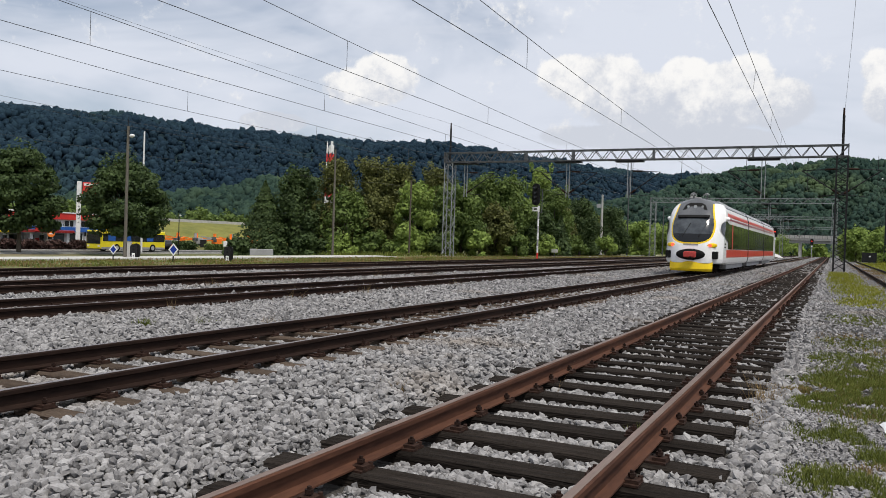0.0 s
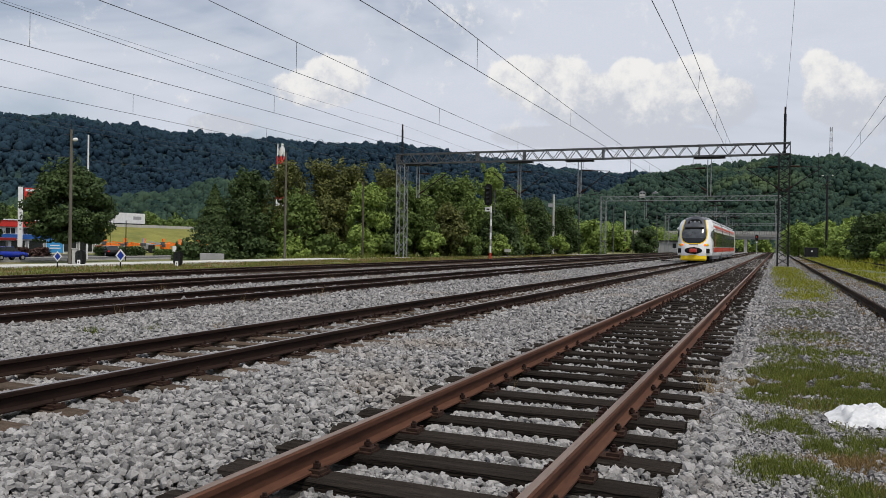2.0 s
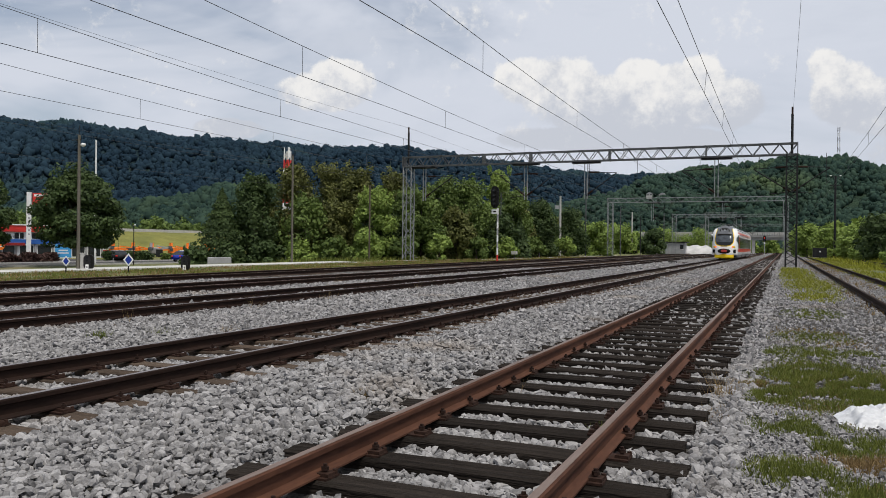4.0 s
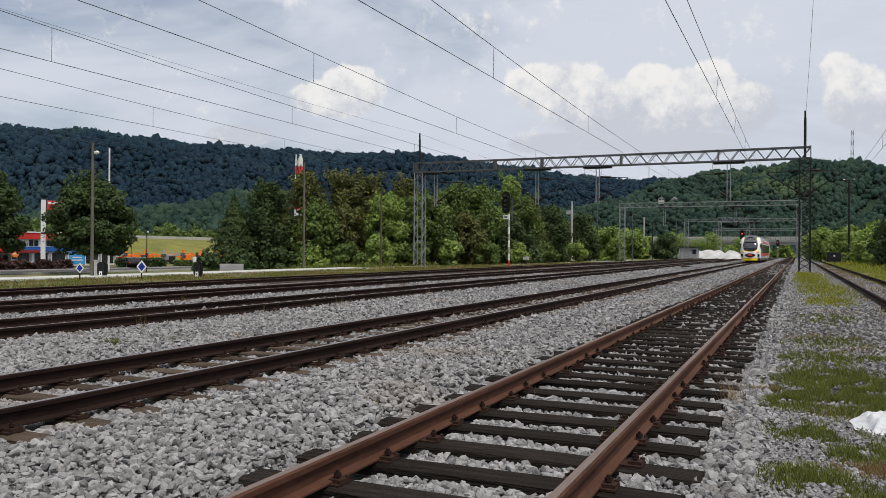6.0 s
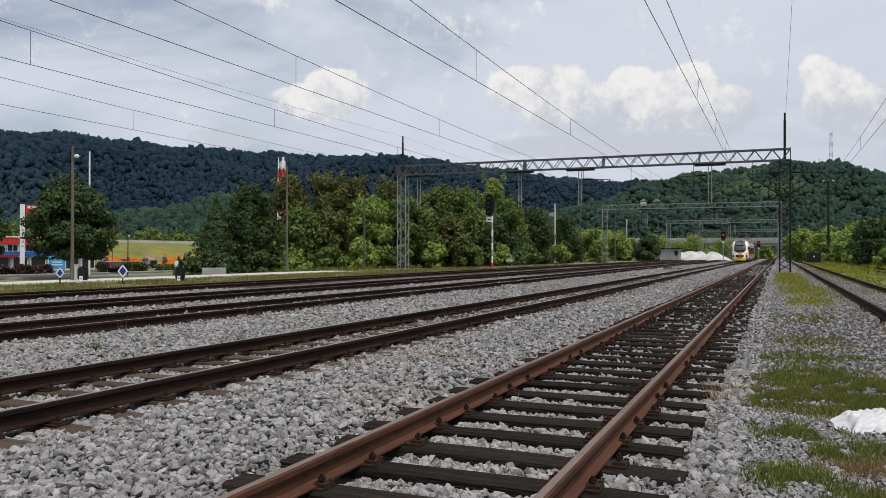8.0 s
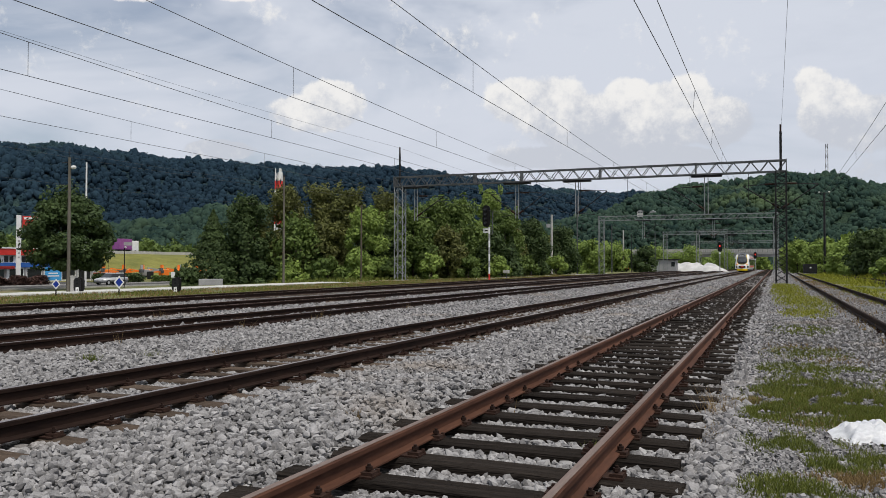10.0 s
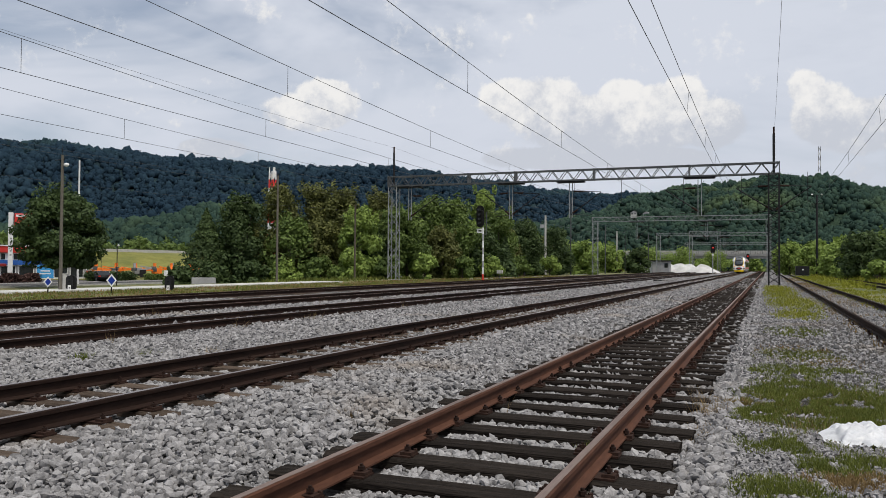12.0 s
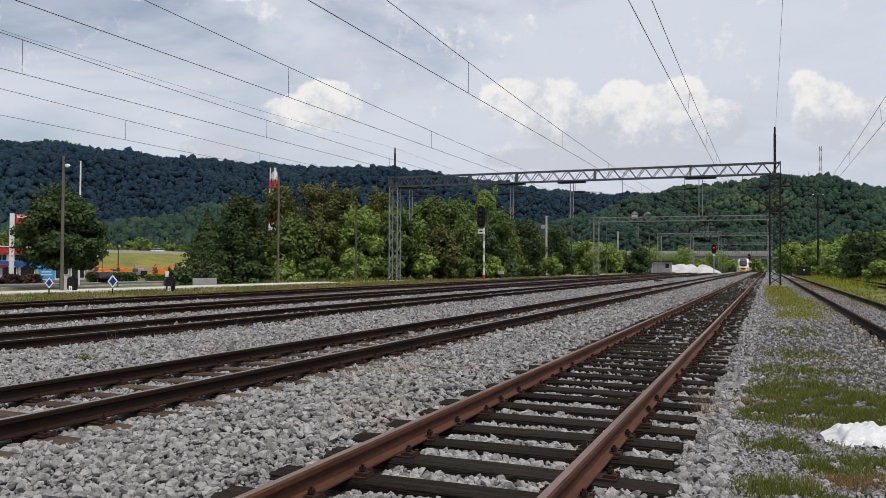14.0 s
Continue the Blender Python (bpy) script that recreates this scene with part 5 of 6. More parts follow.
SHRUBS = [(-55.5, 65.5, 2.2, 1.7), (-52.0, 66.8, 2.4, 1.9), (-48.5, 68.0, 2.8, 2.0), (-45.0, 68.8, 2.6, 2.0), (-41.8, 70.6, 2.6, 1.9), (-38.6, 71.2, 2.4, 1.7),
          (-36.2, 74.5, 2.2, 1.6), (-33.4, 77.6, 2.4, 1.7), (-31.6, 84.0, 2.2, 1.7), (-30.6, 92.0, 2.4, 1.8), (-30.2, 101.0, 2.4, 1.9), (-30.4, 118.0, 2.6, 2.2),
          (-30.0, 142.0, 3.2, 2.4)]
for i, (x, y, h, r) in enumerate(SHRUBS):
    leaf = "leaf_dark" if i < 3 else ("leaf", "leaf_light")[i % 2]
    tree("low leafy shrub at the foot of the trees", x, y, terrain(x, y), h, r, leaf, 0.0, 2200, 0.24, 18, 90 + i, "shrub", "shrub", 0.06)
conifer("dark brownish-green cypress at the thicket end", -54.7, 68.9, -1.2, 8.4, 4.2, "leaf_dark", 130, 13000, 0.18)
conifer("dark spruce standing in the thicket", -33.3, 118.5, -0.1, 6.6, 2.4, "leaf_dark", 131)
conifer("small dark spruce beside the signal post", -30.4, 96.0, -0.1, 5.0, 1.8, "leaf_dark", 132, 3000)
tree("pale green willow beyond the pole", -29.5, 136.9, -0.1, 5.5, 3.2, "leaf_light", 0.02, 5000, 0.30, 30, 141)
tree("pale green tree beside the line", -34.6, 186.8, -0.1, 6.2, 4.6, "leaf_light", 0.02, 5000, 0.36, 34, 142)
tree("pale green tree beside the line", -40.0, 176.0, -0.1, 6.2, 4.4, "leaf_light", 0.02, 5000, 0.36, 34, 143)
tree("dark round bush beside the hut", -27.0, 183.0, -0.1, 5.3, 3.3, "leaf_dark", 0.0, 5500, 0.30, 30, 144, "shrub", "bush")
for i, (x, y, h, r, leaf) in enumerate(((-25.2, 258.8, 7.0, 5.4, "leaf_light"), (-15.8, 269.5, 6.6, 5.2, "leaf_light"), (-34, 250, 7, 5.5, "leaf_light"), (-45, 235, 8, 6, "leaf_light"),
                                        (4.1, 170.0, 6.4, 3.4, "leaf_light"), (7.6, 159.8, 5.2, 3.4, "leaf_light"), (9.6, 129.7, 4.2, 3.0, "leaf_light"),
                                        (10.6, 109.4, 5.6, 3.2, "leaf_dark"), (14.6, 104.2, 5.6, 3.8, "leaf_dark"), (3.6, 220.0, 6.4, 3.6, "leaf_light"),
                                        (14.5, 124.0, 6.2, 3.8, "leaf"), (12.0, 150.0, 6.0, 4.0, "leaf_light"), (9.0, 190.0, 6.8, 4.4, "leaf"))):
    tree(("leafy tree in the scrub beside the far line" if x < 0 else "leafy tree in the scrub beyond the siding"), x, y, terrain(x, y), h, r, leaf, 0.02, 5000, 0.28, 45, 160 + i)
for i, (x, y, h, r) in enumerate(((10.6, 92.0, 2.0, 1.7), (13.8, 103.0, 2.2, 2.0), (10.2, 112.0, 2.2, 2.0), (9.9, 120.0, 2.2, 2.0), (9.6, 140.0, 2.3, 2.1), (12.8, 86.0, 2.2, 1.8), (13.6, 78.0, 2.4, 1.9), (15.5, 92.0, 3.0, 2.2))):
    tree("low leafy shrub beyond the siding", x, y, terrain(x, y), h, r, "leaf_light", 0.0, 2600, 0.22, 18, 190 + i, "shrub", "shrub", 0.06)


def woods(name, label, x0, x1, y0, y1, n, h0, h1, leaf, seed, base=-1.0, size=0.85):
    """A far belt of trees as one leafy mass."""
    rng = np.random.default_rng(seed)
    vs, fs, k = [], [], 0
    for i in range(n):
        x, y, h = rng.uniform(x0, x1), rng.uniform(y0, y1), rng.uniform(h0, h1)
        pts, facing = crown_points(lobes_of(rng, 16, h * 0.48, 0.0, h, small=0.36), 300, rng)
        v, f = leaf_cloud(pts + np.array([x, y, base]), size, rng, facing)
        vs.append(v), fs.append(f + k)
        k += len(v)
    return tagged(link(name, joined(name, np.concatenate(vs), np.concatenate(fs), M[leaf])), label, "woods", "", "stuff")


woods("distant_woods", "pale green belt of trees behind the highway", -205, -184, 120, 300, 110, 7, 9.5, "leaf", 301)
woods("distant_woods", "dark belt of trees before the wooded ridge", -260, -215, 60, 420, 80, 8, 13, "leaf", 302)
woods("distant_woods", "green scrub and trees along the far line", -95, -38, 150, 330, 70, 5, 9, "leaf_light", 303)
woods("distant_woods", "green scrub beyond the far sidings", 9, 60, 165, 330, 60, 5, 9, "leaf_light", 304, 0.3)
woods("distant_woods", "trees behind the overpass", -120, 70, 300, 345, 60, 5, 8, "leaf_light", 305)


# ---------------------------------------------------------------- road, verge and highway
def strip(name, label, category, x0, x1, y0, y1, z, material):
    bm = bmesh.new()
    box(bm, x0, x1, y0, y1, z - 0.25, z, bevel=0.0)
    ob = part(name, bm, material)
    return tagged(ob, label, category, "", "structure")


strip("pavement", "pale concrete paving along the grass verge", "pavement", -34.9, -32.3, -30, 58, 0.03, M["pale"])
strip("path", "narrow pale path beside the outer track", "path", -29.3, -28.5, 78, 150, 0.0, M["pale"])
strip("road", "grey asphalt road beyond the verge", "road", -83.5, -73.5, -60, 160, -1.20, M["asphalt"])
for xx in (-73.5, -83.7):
    strip("kerb", "pale concrete kerb along the road", "kerb", xx, xx + 0.2, -60, 160, -1.07, M["concrete"])
strip("forecourt", "grey asphalt petrol station forecourt", "pavement", -112, -83.6, 30, 90, -1.19, M["asphalt"])
emb_x = [-100, -125, -140, -146, -152, -157, -170, -176, -182]
emb_z = [-1.22, -1.1, -0.9, 1.2, 3.4, 4.25, 4.25, 2.0, -1.0]
grid("embankment", emb_x[::-1], [float(v) for v in np.arange(-200, 420, 15.0)], lambda x, y: float(np.interp(x, emb_x[::-1], emb_z[::-1])), M["meadow"],
     label="yellow-green grassy highway embankment", category="embankment")
strip("highway", "asphalt highway on top of the embankment", "road", -169, -158, -200, 420, 4.33, M["asphalt"])
g = thing("guard_rail", "pale concrete highway barrier along the embankment", "barrier")
for i in range(60):
    part("barrier_segment", boxed(-157.8, -157.5, 60 + i * 6.0, 65.96 + i * 6.0, 4.2, 5.0, bevel=0.03), M["concrete"], g)

# overpass across the line
b = thing("overpass", "pale concrete overpass crossing the railway", "bridge", pose(0, 290, -0.6))
part("deck", boxed(-75, 40, -4, 4, 5.9, 6.6, bevel=0.05), M["concrete"], b)
part("girder", boxed(-75, 40, -3.2, 3.2, 5.0, 5.9), M["grey"], b)
part("parapet", boxed(-75, 40, -4.15, -3.9, 6.6, 7.6), M["concrete"], b, "pale parapet")
part("parapet", boxed(-75, 40, 3.9, 4.15, 6.6, 7.6), M["concrete"], b, "pale parapet")
for i in range(40):
    part("parapet_post", boxed(-24 + i * 0.75, -23.9 + i * 0.75, -4.2, -4.15, 6.6, 8.3), M["steel"], b)
for x in (-70, -50, -36, -24, -9.5, 1.5, 14, 30):
    part("pier", boxed(x - 0.45, x + 0.45, -3, 3, -0.2, 5.0, bevel=0.05), M["concrete"], b)


# ---------------------------------------------------------------- petrol station
pylon = thing("petrol_sign", "tall white petrol station pylon with a red box", "sign", pose(-86.0, 71.3, -1.2, 0, 0, 48))
part("pillar", boxed(-0.27, 0.27, -0.2, 0.2, 0, 8.7, bevel=0.03), M["white"], pylon)
part("sign_box", boxed(0.4, 2.7, -0.25, 0.25, 7.1, 8.6, bevel=0.03), M["red"], pylon, "red illuminated box")
part("sign_bar", boxed(0.55, 2.4, -0.262, -0.255, 8.18, 8.45), M["white"], pylon)
for i in range(6):
    part("price_bar", boxed(-0.08, 0.14, -0.212, -0.203, 3.4 + 0.5 * i, 3.6 + 0.5 * i), M["grey"], pylon)
st = thing("petrol_station", "two-storey petrol station with a red fascia and a blue band", "petrol station", pose(0, 0, -1.2))
hall = part("main_building", boxed(-114, -104, 74, 101, 0, 5.0), M["white"], st, "pale rendered building")
part("red_fascia", boxed(-103.99, -103.6, 73.8, 101.2, 4.0, 4.95, bevel=0.03), M["red"], hall, "red roof fascia")
part("fascia_cap", boxed(-104.2, -103.5, 73.6, 101.4, 4.95, 5.12, bevel=0.02), M["white"], hall, "white roof edge")
part("blue_band", boxed(-103.99, -103.7, 73.9, 101.1, 2.2, 2.9), M["blue"], hall, "blue band between the floors")
for i in range(9):
    w = part("upper_window", boxed(-103.99, -103.93, 74.8 + i * 3.0, 76.3 + i * 3.0, 3.0, 3.85), M["glass"], hall, "dark upper window")
    part("mullion", boxed(-103.94, -103.90, 75.5 + i * 3.0, 75.6 + i * 3.0, 3.0, 3.85), M["white"], w)
for i in range(8):
    part("shop_window", boxed(-103.99, -103.93, 75.0 + i * 3.2, 77.4 + i * 3.2, 0.3, 2.0), M["glass"], hall, "dark shop window")
    part("wall_pier", boxed(-103.99, -103.85, 77.6 + i * 3.2, 77.9 + i * 3.2, 0.0, 2.15), M["grey"], hall)
canopy = part("pump_canopy", boxed(-98, -91.8, 58, 75.6, 2.05, 2.42, bevel=0.04), M["dark_red"], st, "low dark red canopy over the pumps")
part("canopy_soffit", boxed(-97.8, -92.0, 58.2, 75.4, 2.0, 2.05), M["white"], canopy)
part("canopy_sign", boxed(-91.79, -91.7, 69.6, 71.4, 2.2, 2.75, bevel=0.02), M["red"], canopy, "red raised sign panel")
for y in (59.5, 65.0, 69.5, 75.0):
    part("column", boxed(-92.8, -92.3, y - 0.22, y + 0.22, 0, 2.0, bevel=0.02), M["white"], st, "white canopy column")
part("kiosk", boxed(-97.8, -95.5, 66.0, 75.2, 0, 2.0), M["white"], st, "white kiosk wall")
for i in range(4):
    part("kiosk_window", boxed(-95.49, -95.44, 66.5 + i * 2.2, 67.8 + i * 2.2, 0.35, 1.7), M["glass"], st)
part("kiosk_poster", boxed(-95.49, -95.43, 68.0, 68.5, 0.4, 1.6), M["red"], st, "red poster panel")
part("kiosk_poster", boxed(-95.49, -95.43, 72.4, 73.0, 0.4, 1.3), M["red"], st, "red poster panel")


def pump(x, y):
    p2 = thing("fuel_pump", "white and red fuel pump on the forecourt", "fuel pump", pose(x, y, -1.19), group="fuel pumps")
    part("body", boxed(-0.3, 0.3, -0.5, 0.5, 0, 1.9, bevel=0.04), M["white"], p2)
    part("panel", boxed(0.301, 0.31, -0.4, 0.4, 0.2, 0.95), M["red"], p2, "red lower panel")
    part("screen", boxed(0.301, 0.31, -0.3, 0.3, 1.2, 1.6), M["glass"], p2)


for y in (63.5, 66.5, 70.0, 73.0):
    pump(-93.6, y)
sg = thing("advertising_board", "small yellow board on a post at the forecourt", "sign", pose(-88, 62.4, -1.2, 0, 0, 52))
part("post", rod((0, 0, -0.1), (0, 0, 2.2), 0.06, 8), M["steel"], sg)
part("board", boxed(-0.7, 0.7, -0.05, 0.05, 2.0, 3.3), M["bus_yellow"], sg)
sg = thing("traffic_sign", "round orange and red sign on a thin post", "sign", pose(-88, 69.0, -1.2, 0, 0, 50))
part("post", rod((0, 0, -0.2), (0, 0, 2.0), 0.03, 6), M["steel"], sg)
part("disc", rod((0, -0.03, 1.95), (0, 0.0, 1.95), 0.42, 18), M["orange"], sg, "orange round face")
part("disc_bar", boxed(-0.28, 0.28, -0.036, -0.031, 1.88, 2.02), M["white"], sg)
sg = thing("advertising_board", "light blue board with white bars on posts", "sign", pose(-85.0, 75.6, -1.2, 0, 0, 48))
part("board", boxed(-0.95, 0.95, -0.04, 0.04, 0.6, 2.25, bevel=0.02), M["sky_blue"], sg)
for z, w in ((1.45, 0.55), (1.1, 0.65)):
    part("lettering_bar", boxed(-w, w, -0.05, -0.042, z, z + 0.14), M["white"], sg)
for s in (-0.6, 0.6):
    part("post", rod((s, 0, -0.2), (s, 0, 0.5), 0.04, 6), M["steel"], sg)
sg = thing("traffic_sign", "small light blue round road sign", "sign", pose(-85.4, 76.4, -1.2, 0, 0, 48))
part("post", rod((0, 0, -0.2), (0, 0, 2.6), 0.03, 6), M["steel"], sg)
part("disc", rod((0, -0.03, 2.4), (0, 0.0, 2.4), 0.32, 16), M["sky_blue"], sg)
sg = thing("traffic_sign", "red board beside the maple crown", "sign", pose(-86.5, 86.3, -1.2, 0, 0, 44))
part("post", rod((0, 0, -0.2), (0, 0, 6.6), 0.03, 6), M["steel_dark"], sg)
part("board", boxed(-0.5, 0.5, -0.04, 0.04, 5.6, 6.4), M["red"], sg)


def hedge(name, label, x0, y0, x1, y1, h, w, leaf, seed, count):
    rng = np.random.default_rng(seed)
    t = rng.uniform(0, 1, count)
    pts = np.stack([x0 + (x1 - x0) * t + rng.normal(0, w * 0.35, count), y0 + (y1 - y0) * t + rng.normal(0, w * 0.35, count),
                    h * rng.uniform(0.0, 1.0, count) ** 0.7 * (0.8 + 0.2 * np.sin(t * 37)) - 1.2], 1)
    v, f = leaf_cloud(pts, 0.22, rng)
    return tagged(link(name, joined(name, v, f, M[leaf])), label, "hedge")


hedge("hedge", "low dark reddish hedge before the petrol station", -85.6, 75.0, -85.6, 56.0, 1.25, 0.9, "hedge", 401, 7000)
hedge("hedge", "low clipped green bushes beside the road", -85.6, 83.0, -85.6, 91.5, 1.4, 0.9, "leaf_dark", 402, 4000)
hedge("hedge", "low clipped green bushes beside the meadow", -85.6, 94.5, -85.6, 99.0, 1.0, 0.8, "leaf", 403, 2000)
blk = thing("concrete_block", "grey concrete slab under the dark tree", "concrete block", pose(-50.6, 63.6, terrain(-50, 63), 0, 0, 40))
part("slab", boxed(-1.25, 1.0, -0.3, 0.3, -0.1, 1.3, bevel=0.05), M["grey"], blk)


def lift(x, y, turn, arm, paint):
    m = thing("boom_lift", "orange boom lift parked in the yard" if paint is M["orange"] else "dark grey boom lift parked in the yard", "boom lift",
              pose(x, y, -1.2, 0, 0, turn), group="parked machines")
    part("chassis", boxed(-1.1, 1.1, -0.55, 0.55, 0.32, 0.62, bevel=0.04), M["steel_dark"], m)
    part("turret", boxed(-1.1, 0.4, -0.6, 0.6, 0.62, 1.75, bevel=0.08), paint, m, "painted engine cover")
    boom = part("boom", rod((-0.8, 0, 1.2), (2.4, 0, 1.2 + arm), 0.19, 4), paint, m, "long boom")
    part("upper_boom", rod((2.4, 0, 1.2 + arm), (0.2, 0, 1.55 + arm), 0.14, 4), paint, boom)
    part("basket", boxed(2.3, 2.9, -0.45, 0.45, 0.9 + arm, 1.5 + arm, bevel=0.03), M["steel"], boom)
    part("mast", boxed(-1.0, -0.6, -0.2, 0.2, 1.2, 2.6), paint, m)
    for sx in (-0.8, 0.8):
        for sy in (-0.6, 0.6):
            part("wheel", rod((sx, sy - 0.1, 0.3), (sx, sy + 0.1, 0.3), 0.3, 14), M["black"], m)


for i in range(13):
    yy = 101.5 + i * 2.35
    lift(-111.0 + i * 0.75 + (i % 3) * 1.3, yy, (60, 35, 80, 48, 15)[i % 5], (0.3, 0.5, 0.15, 0.4)[i % 4], M["orange"] if i % 4 != 1 else M["grey"])


def yard_crate(x, y, w, h, paint, words):
    c3 = thing("crate", words, "crate", pose(x, y, -1.2, 0, 0, 40), group="crates in the yard")
    part("body", boxed(-w / 2, w / 2, -0.5, 0.5, 0.1, h, bevel=0.03), paint, c3)
    for q in (-0.4, 0.4):
        part("skid", boxed(q * w - 0.06, q * w + 0.06, -0.5, 0.5, 0, 0.1), M["wood"], c3)
    part("lid", boxed(-w / 2 - 0.03, w / 2 + 0.03, -0.53, 0.53, h, h + 0.06, bevel=0.01), M["grey"], c3)


for i, (x, y, w, h, paint, words) in enumerate((
        (-106.5, 96.5, 1.6, 1.9, "white", "white steel crate in the machine yard"), (-107.5, 99.0, 1.2, 2.3, "steel_dark", "dark steel crate in the machine yard"),
        (-104.0, 101.0, 1.0, 1.3, "red", "red steel crate in the machine yard"), (-105.5, 108.0, 1.4, 1.2, "white", "white steel crate in the machine yard"),
        (-103.5, 113.0, 1.1, 1.4, "steel_dark", "dark steel crate in the machine yard"), (-103.0, 119.0, 1.5, 1.1, "red", "red steel crate in the machine yard"),
        (-101.0, 125.0, 1.2, 1.3, "white", "white steel crate in the machine yard"))):
    yard_crate(x, y, w, h, M[paint], words)
fence = thing("panel", "small white board standing in the meadow", "panel", pose(-84.5, 98.0, -1.2, 0, 0, 45))
part("board", boxed(-0.9, 0.9, -0.03, 0.03, 0.3, 1.5, bevel=0.01), M["white"], fence)
for q in (-0.8, 0.8):
    part("post", rod((q, 0.05, -0.2), (q, 0.05, 1.5), 0.04, 6), M["steel"], fence)


# ---------------------------------------------------------------- far yard: hut, heaps, container, tower, masts
hut = thing("hut", "small grey flat-roofed hut beside the line", "hut", pose(-23.6, 198.6, -0.05))
part("wall", boxed(-2.0, 2.0, -1.8, 1.8, 0, 2.75), M["grey"], hut, "light grey rendered walls")
part("roof", boxed(-2.3, 2.6, -2.1, 2.1, 2.75, 3.0, bevel=0.03), M["steel_dark"], hut, "dark overhanging roof")
w = part("window", boxed(0.9, 1.7, -1.84, -1.80, 1.2, 2.3), M["glass"], hut)
part("frame", boxed(0.84, 1.76, -1.83, -1.805, 1.14, 1.2), M["white"], w)
annex = thing("shed", "pale low shed behind the hut", "shed", pose(-27.4, 202.0, -0.05))
part("wall", boxed(-1.8, 1.8, -1.5, 1.5, 0, 2.7), M["white"], annex)
part("roof", boxed(-2.0, 2.0, -1.7, 1.7, 2.7, 2.85), M["grey"], annex)


def heap(x, y, w, d, h, seed):
    bm = bmesh.new()
    bmesh.ops.create_grid(bm, x_segments=40, y_segments=26, size=1.0)
    for v in bm.verts:
        r = min(1.0, math.hypot(v.co.x, v.co.y))
        n2 = noise.noise((v.co.x * 3 + seed, v.co.y * 3, 0.5)) * 0.22 + noise.noise((v.co.x * 7 + seed, v.co.y * 7, 1.5)) * 0.05
        z = max(0.0, (1 - r ** 1.4) * (1 + n2))
        v.co = Vector((v.co.x * w, v.co.y * d, z * h - 0.1))
    ob = part("gravel_mound", bm, M["gravel_white"], smooth=True, at=pose(x, y, 0))
    tagged(ob, "white heap of pale gravel beside the line", "gravel heap", "gravel heaps")


heap(-19.6, 207, 6.2, 3.4, 2.6, 1)
heap(-14.8, 205, 4.6, 3.0, 2.1, 9)
heap(-23.5, 209, 4.0, 3.2, 2.6, 13)
ct = thing("container", "dark steel container beside the siding", "container", pose(5.5, 149.0, 0.0))
part("body", boxed(-1.05, 1.05, -1.0, 1.0, 0.15, 1.7, bevel=0.03), M["steel_dark"], ct)
part("plate", boxed(-0.08, 0.18, -1.015, -1.003, 1.0, 1.2), M["white"], ct)
for x in (-0.8, 0.75):
    part("leg", boxed(x - 0.1, x + 0.1, -0.9, 0.9, -0.2, 0.15), M["concrete"], ct)
for q, (sx, sy) in enumerate(((11.3, 95.5), (12.6, 98.5))):
    st2 = thing("sleeper_stack", "stack of old dark wooden sleepers beside the siding", "timber stack", pose(sx, sy, terrain(sx, sy), 0, 0, 12 * q), group="timber stacks")
    for layer in range(4):
        for k in range(4):
            part("sleeper", boxed(-1.25, 1.25, -0.55 + k * 0.29, -0.30 + k * 0.29, layer * 0.165, layer * 0.165 + 0.155, bevel=0.01), M["tie"], st2,
                 at=pose(0.05 * ((layer * 3 + k * 5) % 4 - 1.5), 0, 0))
rl = thing("relay_cabinet", "grey relay cabinet on a pale base", "cabinet", pose(-32.9, 107.1, -0.05))
part("body", boxed(-0.4, 0.4, -0.3, 0.3, 0, 1.5, bevel=0.02), M["white"], rl)
part("roof", boxed(-0.1, 1.6, -0.4, 0.4, 1.5, 2.1, bevel=0.03), M["grey"], rl)
rd = thing("telephone_post", "small red post box beside the cabinet", "post", pose(-31.2, 107.5, -0.05))
part("post", rod((0, 0, -0.1), (0, 0, 0.9), 0.05, 6), M["steel"], rd)
part("box", boxed(-0.2, 0.2, -0.15, 0.15, 0.8, 1.75, bevel=0.02), M["red"], rd)
sm = thing("trackside_box", "small pale trackside box on a post", "cabinet", pose(-27.2, 84.0, -0.05))
part("post", rod((0, 0, -0.1), (0, 0, 0.7), 0.05, 6), M["steel"], sm)
part("box", boxed(-0.3, 0.3, -0.2, 0.2, 0.6, 0.95, bevel=0.02), M["concrete"], sm)
hook = thing("point_lever", "small dark point machine lying between the tracks", "point machine", pose(-9.9, 80.0, -0.02, 0, 0, 8))
part("box", boxed(-0.42, 0.42, -0.25, 0.25, 0, 0.18, bevel=0.03), M["black"], hook)
part("rod", rod((0.4, 0, 0.1), (1.4, 0.2, 0.08), 0.03, 6), M["iron"], hook)


def band_tower(name, label, x, y, z0, z1, w, n, colours, taper=0.3):
    t = thing(name, label, "radio mast", pose(x, y, 0))
    for i in range(n):
        a, b2 = z0 + (z1 - z0) * i / n, z0 + (z1 - z0) * (i + 1) / n
        wa, wb = w * (1 - taper * i / n), w * (1 - taper * (i + 1) / n)
        bm = bmesh.new()
        for k in range(4):
            sx, sy = ((-1, -1), (1, -1), (1, 1), (-1, 1))[k]
            tx, ty = ((1, -1), (1, 1), (-1, 1), (-1, -1))[k]
            bar(bm, (sx * wa, sy * wa, a), (sx * wb, sy * wb, b2), w * 0.22)
            bar(bm, (sx * wa, sy * wa, a), (tx * wb, ty * wb, b2), w * 0.13)
        part("mast_section", bm, colours[i % len(colours)], t)
    return t


